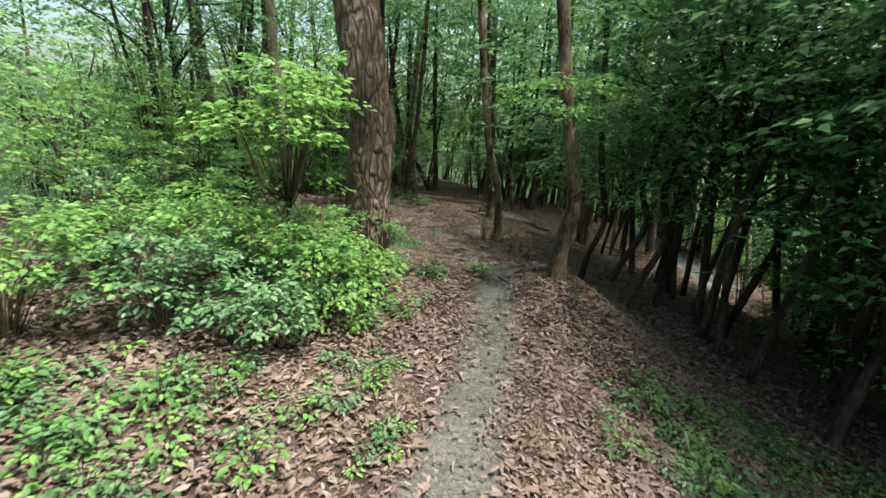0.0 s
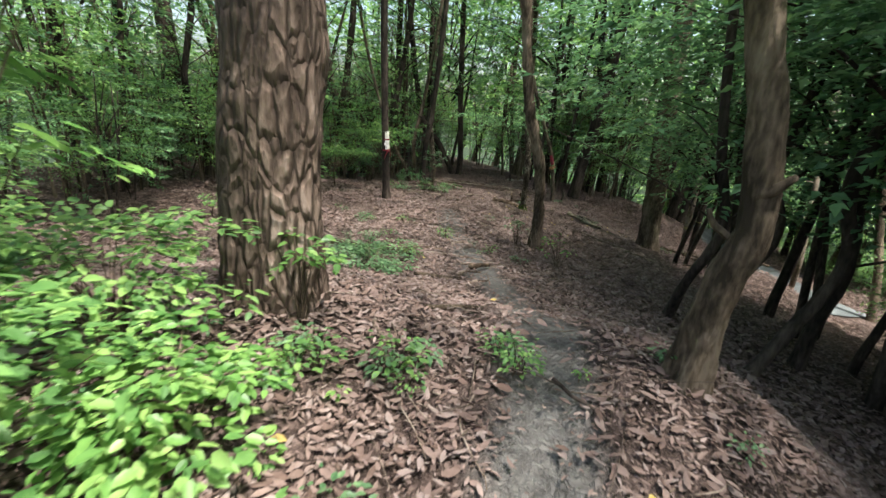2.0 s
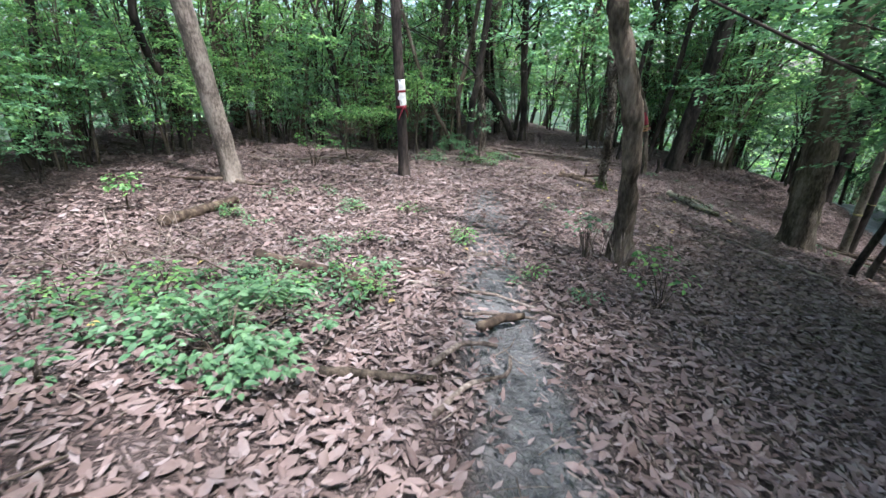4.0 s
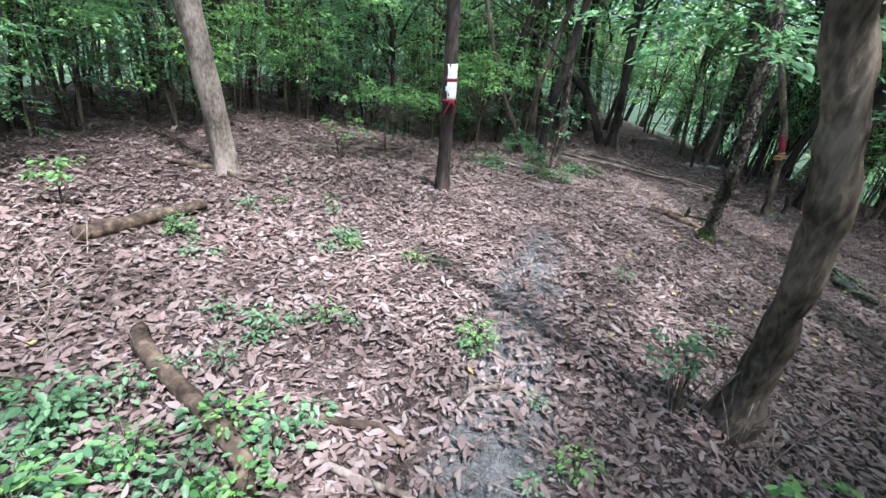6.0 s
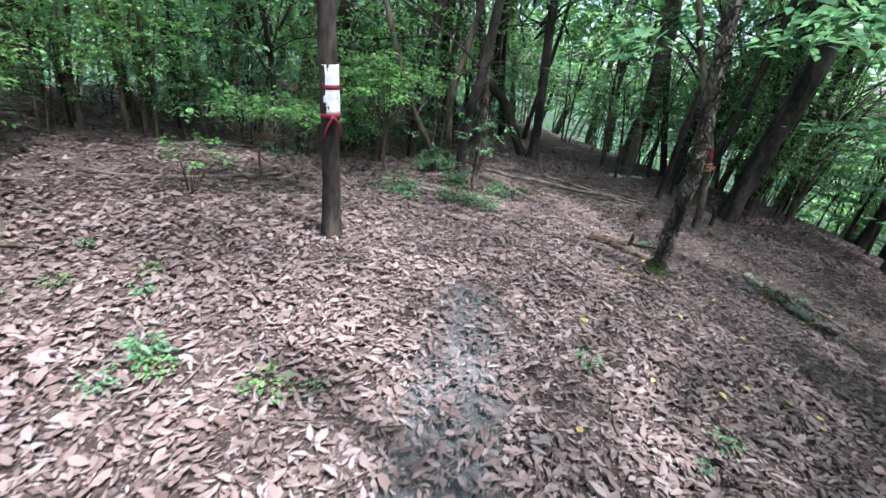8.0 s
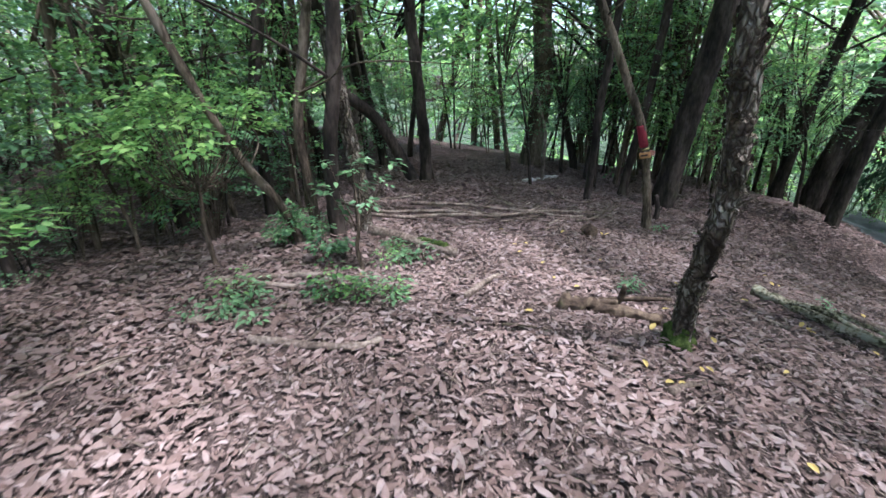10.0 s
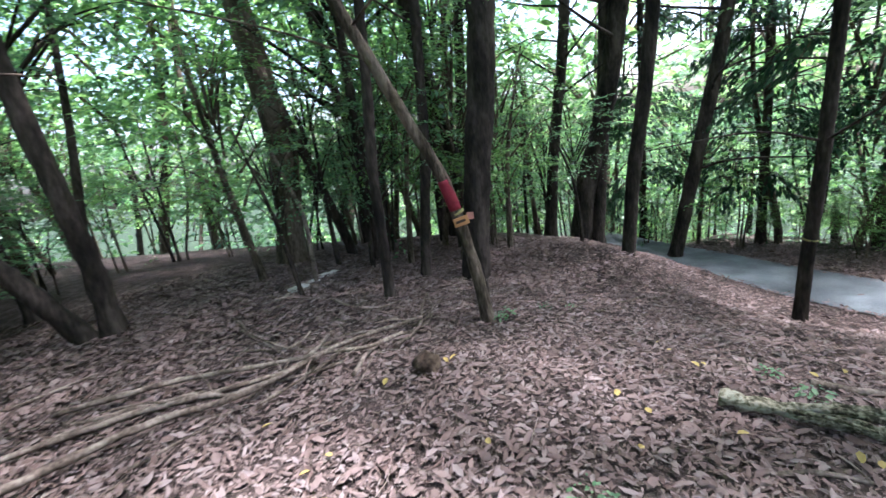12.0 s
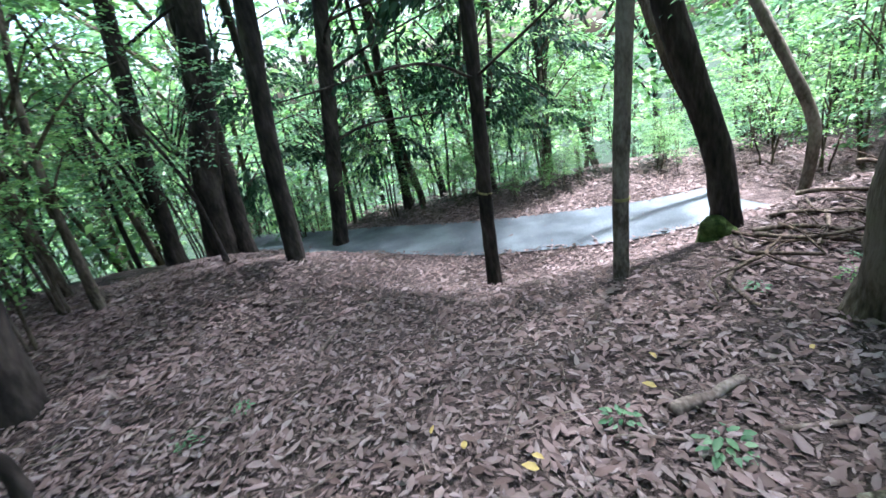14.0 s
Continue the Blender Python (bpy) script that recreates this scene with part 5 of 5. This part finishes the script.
for k, (pts, r) in enumerate((([(0.24, 12.24), (0.9, 12.05), (1.44, 12.02)], 0.022), ([(0.2, 12.03), (0.8, 11.07), (1.47, 10.92), (2.47, 10.64), (3.02, 11.06)], 0.03), ([(0.62, 10.76), (1.02, 10.42), (1.64, 10.56), (2.18, 10.47), (2.93, 10.69), (3.73, 10.73)], 0.034), ([(2.81, 10.28), (3.23, 10.62), (3.79, 10.72), (4.33, 11.44)], 0.024), ([(2.49, 11.82), (2.59, 10.98)], 0.018), ([(1.2, 11.35), (1.93, 11.08), (2.24, 10.89), (2.56, 10.73), (2.85, 10.63), (3.06, 10.5), (3.42, 10.56)], 0.03), ([(1.3, 11.15), (1.92, 10.88), (2.2, 10.7), (2.52, 10.54), (2.86, 10.51)], 0.026), ([(1.2, 10.95), (1.91, 10.8), (2.11, 10.58), (2.4, 10.58), (2.63, 10.61)], 0.03), ([(2.53, 11.99), (2.53, 11.52), (2.64, 10.98), (2.88, 11.17)], 0.018), ([(2.7, 10.88), (3.1, 10.93), (3.33, 10.84)], 0.03), ([(3.25, 10.44), (3.58, 10.6), (4.15, 11.27)], 0.022), ([(3.42, 11.83), (3.42, 11.54), (3.59, 11.26), (3.87, 11.28)], 0.02), ([(2.65, 10.09), (2.8, 10.16), (3.08, 10.47)], 0.013), ([(2.4, 11.3), (2.9, 10.8), (3.3, 10.7)], 0.012), ([(2.2, 10.3), (2.7, 10.5), (3.1, 10.75)], 0.014), ([(1.5, 10.2), (2.1, 10.45), (2.6, 10.9)], 0.014))):
    lying("branch", pts, r * 0.75, DEAD_WOOD, "bleached bare branch in a pile across the floor", sunk=-0.2 * (k % 3), lift=0.02 * (k % 3), side_twigs=2 if r > 0.017 else 1, seed=k)
lichen_log = lying("log", [(4.13, 8.52), (4.22, 8.25), (4.3, 7.97), (4.42, 7.74), (4.58, 7.48)], 0.042, LICHEN_WOOD, "pale split fallen log with lichen and moss", "log", 0.75, 0.8, 0.1, sides=18, lift=0.03, side_twigs=2)
part("splinter", joined([tube([(-0.06, 0.3, 0.06), (-0.03, 0.05, 0.12), (0.03, -0.25, 0.09)], 0.03, 0.012, 8, 0.03, 0.5, 14), tube([(0.03, 0.1, 0.1), (0.09, -0.2, 0.11), (0.18, -0.5, 0.07)], 0.026, 0.01, 8, 0.03, 0.5, 14)]), LICHEN_WOOD, lichen_log, "split pale splinters")
lying("branch", [(1.4, 8.16), (1.56, 8.4), (1.76, 8.62)], 0.03, DEAD_WOOD, "short broad piece of bare dead wood")
lying("branch", [(5.91, 10.16), (6.38, 10.17)], 0.018, DEAD_WOOD, DEAD)
lying("root", [(4.92, 8.27), (4.99, 8.12), (5.1, 7.92)], 0.03, DEAD_WOOD, "humped pale root in the litter", "root")
lying("branch", [(4.82, 8.53), (4.75, 8.27), (4.69, 8.12)], 0.009, DEAD_WOOD, DEAD)
lying("branch", [(4.76, 7.99), (4.78, 7.65), (4.9, 7.3)], 0.012, DEAD_WOOD, DEAD)
for k, pts in enumerate(([(7.3, 6.55), (6.9, 6.2), (6.6, 6.1)], [(7.1, 6.8), (6.8, 6.5), (6.3, 6.4)], [(7.4, 6.3), (7.0, 6.0), (6.7, 5.7)], [(6.9, 6.9), (6.6, 6.75), (6.5, 6.4)])):
    lying("branch", pts, 0.02, BROWN_BARK, "dead branch in a heap above the track", side_twigs=3, lift=0.03 * k, seed=40 + k)
lying("branch", [(0.55, -1.56), (0.64, -1.59), (0.72, -1.56)], 0.007, DARK_BARK, "small dark stick on the trodden trail")
lying("branch", [(1.07, -1.27), (1.21, -1.38), (1.36, -1.52)], 0.01, DARK_BARK, "small dark stick beside the trail")
lying("branch", [(0.79, -1.3), (0.74, -1.44), (0.69, -1.57)], 0.009, DEAD_WOOD, "small pale stick on the trodden trail")
lying("branch", [(0.1, -0.28), (0.16, -0.4), (0.27, -0.45)], 0.015, DEAD_WOOD, "small forked pale stick on leaves")
lying("branch", [(0.3, 1.5), (0.76, 1.62)], 0.025, BROWN_BARK, "dark fallen branch beside the trail")
lying("branch", [(0.39, 0.1), (0.83, 0.4)], 0.02, BROWN_BARK, "dark fallen branch beside the trail")
lying("branch", [(2.15, 0.55), (2.3, 0.8), (2.6, 1.0)], 0.03, DEAD_WOOD, "pale forked dead branch below the bank", lift=0.06, side_twigs=3)
lying("branch", [(3.0, 1.6), (3.8, 2.2)], 0.03, DEAD_WOOD, "pale fallen branch on the slope", side_twigs=2)
lying("branch", [(3.6, 6.4), (4.2, 5.9), (4.9, 5.2)], 0.03, DEAD_WOOD, "pale fallen branch on the slope", side_twigs=2)
lying("branch", [(-1.7, 6.9), (-1.2, 7.1), (-0.6, 7.6)], 0.02, DEAD_WOOD, DEAD, side_twigs=2)
lying("branch", [(-2.9, 6.6), (-2.3, 6.9), (-1.6, 7.9)], 0.024, DEAD_WOOD, DEAD, side_twigs=2)
lying("root", [(-2.4, 5.35), (-2.75, 5.2), (-3.1, 5.1)], 0.04, ROTTEN_WOOD, "dark root running from a leaning tree", "root", 0.3)
lying("root", [(-2.4, 5.35), (-2.15, 5.25), (-1.9, 5.3)], 0.035, BROWN_BARK, "brown root running from a leaning tree", "root", 0.3)
lying("branch", [(-2.2, 2.4), (-1.8, 2.75), (-1.2, 2.9)], 0.014, DEAD_WOOD, DEAD, side_twigs=4)
lying("branch", [(-1.9, 3.0), (-1.5, 2.7), (-1.0, 2.55)], 0.012, DEAD_WOOD, DEAD, side_twigs=4)
lying("branch", [(-1.7, -2.5), (-1.2, -2.65), (-0.75, -2.45)], 0.012, DEAD_WOOD, DEAD, side_twigs=1)
rs3 = random.Random(44)
for k in range(46):
    x, y = (rs3.uniform(0.0, 3.6), rs3.uniform(-4.2, 2.4)) if k < 26 else (rs3.uniform(-2.5, 4.5), rs3.uniform(3.5, 13))
    a, l = rs3.uniform(0, 6.28), rs3.uniform(0.15, 0.5)
    bend = rs3.uniform(-0.4, 0.4)
    lying("branch", [(x, y), (x + l * 0.5 * math.cos(a), y + l * 0.5 * math.sin(a)), (x + l * math.cos(a + bend), y + l * math.sin(a + bend))], rs3.uniform(0.005, 0.016), rs3.choice([DARK_BARK, DEAD_WOOD, BROWN_BARK]), "short dry stick lying on leaf litter", side_twigs=rs3.choice([0, 0, 1]), seed=k)
rh = random.Random(52)
for k in range(16):
    x, y = rh.uniform(6.4, 7.5), rh.uniform(5.7, 7.1)
    a, l = rh.uniform(-0.7, 0.9) + 2.6, rh.uniform(0.5, 1.1)
    mid_x, mid_y = x + 0.5 * l * math.cos(a), y + 0.5 * l * math.sin(a)
    lying("branch", [(x, y), (mid_x + rh.uniform(-0.12, 0.12), mid_y + rh.uniform(-0.12, 0.12)), (x + l * math.cos(a + 0.3), y + l * math.sin(a + 0.3))], rh.uniform(0.009, 0.022), rh.choice([DEAD_WOOD, ROTTEN_WOOD, BROWN_BARK, BROWN_BARK]), "tangled dead root or branch in a heap above the track", lift=rh.uniform(0.0, 0.14), side_twigs=2, rough=0.35, seed=60 + k)
stub = thing("stump", (4.68, 10.93, gz(4.68, 10.93)), "thin black broken stump beside a leaning tree", "stump")
part("wood", tube([(0, 0, -0.08), (0.02, 0, 0.15), (-0.02, 0.02, 0.36)], 0.045, 0.03, 10, 0.04, 0.4), DARK_BARK, stub)
mossy = thing("stump", (7.38, 6.95, gz(7.38, 6.95) - 0.02), "low rounded stump covered with green moss", "stump")
part("moss", tube([(0, 0, -0.05), (0.02, 0, 0.08), (0.0, 0.02, 0.2)], 0.2, 0.09, 16, 0.04, 0.35, 9), MOSS, mossy)
foot = thing("moss_clump", (2.69, 7.56, gz(2.69, 7.56)), "green moss clump at a slim tree's foot", "moss")
part("moss", tube([(0, 0, -0.06), (0.0, 0, 0.05), (0.02, -0.02, 0.15)], 0.13, 0.07, 16, 0.03, 0.4, 14), MOSS, foot)
hollow = thing("stump", (3.2, 9.98, gz(3.2, 9.98)), "rotten reddish-brown stump broken open near the floor", "stump")
part("wood", tube([(0, 0, -0.08), (0.02, 0, 0.04), (-0.02, 0.02, 0.12)], 0.12, 0.07, 14, 0.03, 0.7, 9), ROTTEN_WOOD, hollow)
for k, (x, y, s) in enumerate(((3.36, 12.6, 0.11), (3.6, 12.75, 0.07), (3.8, 12.9, 0.1), (3.95, 12.95, 0.07))):
    st = thing("stone", (x, y, gz(x, y)), "flat pale stone lying in the leaf litter", "stone", "pale stones")
    part("rock", tube([(-s, 0, 0), (0, 0.02, 0.02), (s, 0, 0.0)], s * 0.5, s * 0.35, 9, 0.04, 0.4, 8, seed=k), STONE, st)

tangle = thing("bramble_tangle", (-1.5, 2.8, gz(-1.5, 2.8)), "tangle of thin dead grey bramble stems on the litter", "bramble")
rb = random.Random(66)
stems = []
for k in range(60):
    x, y = rb.gauss(0, 0.4), rb.gauss(0, 0.35)
    a, l = rb.uniform(0, 6.28), rb.uniform(0.25, 0.7)
    z0, z1 = gz(x - 1.5, y + 2.8), gz(x - 1.5 + l * math.cos(a), y + 2.8 + l * math.sin(a))
    o_z = tangle.location[2]
    stems.append(tube([(x, y, z0 - o_z), (x + 0.5 * l * math.cos(a), y + 0.5 * l * math.sin(a), (z0 + z1) / 2 - o_z + rb.uniform(0.05, 0.3)), (x + l * math.cos(a), y + l * math.sin(a), z1 - o_z + rb.uniform(0, 0.2))], rb.uniform(0.003, 0.006), 0.002, 4, 0.08))
tagged(part("stem", joined(stems), DEAD_WOOD, tangle), kind="stuff")

# ---- twigs and single yellow leaves ----
r2 = np.random.default_rng(12)
tw = []
for k in range(1700):
    x, y = r2.uniform(-4, 7.5), r2.uniform(-4.5, 13.5)
    a, l = r2.uniform(0, 6.28), r2.uniform(0.06, 0.32)
    z = gz(x, y) + 0.03
    x2, y2 = x + l * math.cos(a), y + l * math.sin(a)
    z2 = gz(x2, y2) + 0.03 + r2.uniform(0, 0.03)
    m = ((x + x2) / 2 + r2.normal(0, 0.015), (y + y2) / 2 + r2.normal(0, 0.015), (z + z2) / 2 + 0.004)
    t = r2.uniform(0.0018, 0.005)
    tw.append(tube([(x, y, z), m, (x2, y2, z2)], t, t * 0.5, 4, 0.1))
tagged(new("twig_litter", mesh_of("twig_litter", *joined(tw), DEAD_WOOD)), "thin dry twigs strewn over the leaves", "twigs", kind="stuff")
one = leaves(np.array([[-0.035, 0, 0.0]]), np.array([[1.0, 0, 0.1]]), np.array([[0.0, 0.1, 1.0]]), [0.075], [0.042], 0.2)
leaf_mesh = mesh_of("fallen_leaf", *one, YELLOW_LEAF)
spots = [(1.6, 3.0), (2.61, 4.69), (1.47, 4.76), (1.48, 4.35), (2.9, 8.0), (0.4, 2.35), (0.62, 8.6), (2.0, 6.2)]
spots += [(r2.uniform(1.6, 3.4), r2.uniform(5.2, 8.6)) for _ in range(22)] + [(r2.uniform(3.2, 5.6), r2.uniform(7.4, 9.4)) for _ in range(16)] + [(r2.uniform(2, 4), r2.uniform(8.4, 10.4)) for _ in range(10)] + [(r2.uniform(-2, 2), r2.uniform(-3, 5)) for _ in range(8)]
for x, y in spots:
    ob = tagged(new("fallen_leaf", leaf_mesh), "single fresh yellow leaf fallen on brown litter", "leaf", "yellow leaves")
    ob.matrix_basis = Matrix.LocRotScale((x, y, gz(x, y) + 0.045), Euler((r2.normal(0, 0.2), r2.normal(0, 0.2), r2.uniform(0, 6.28))), Vector((1, 1, 1)) * r2.uniform(0.55, 0.95))
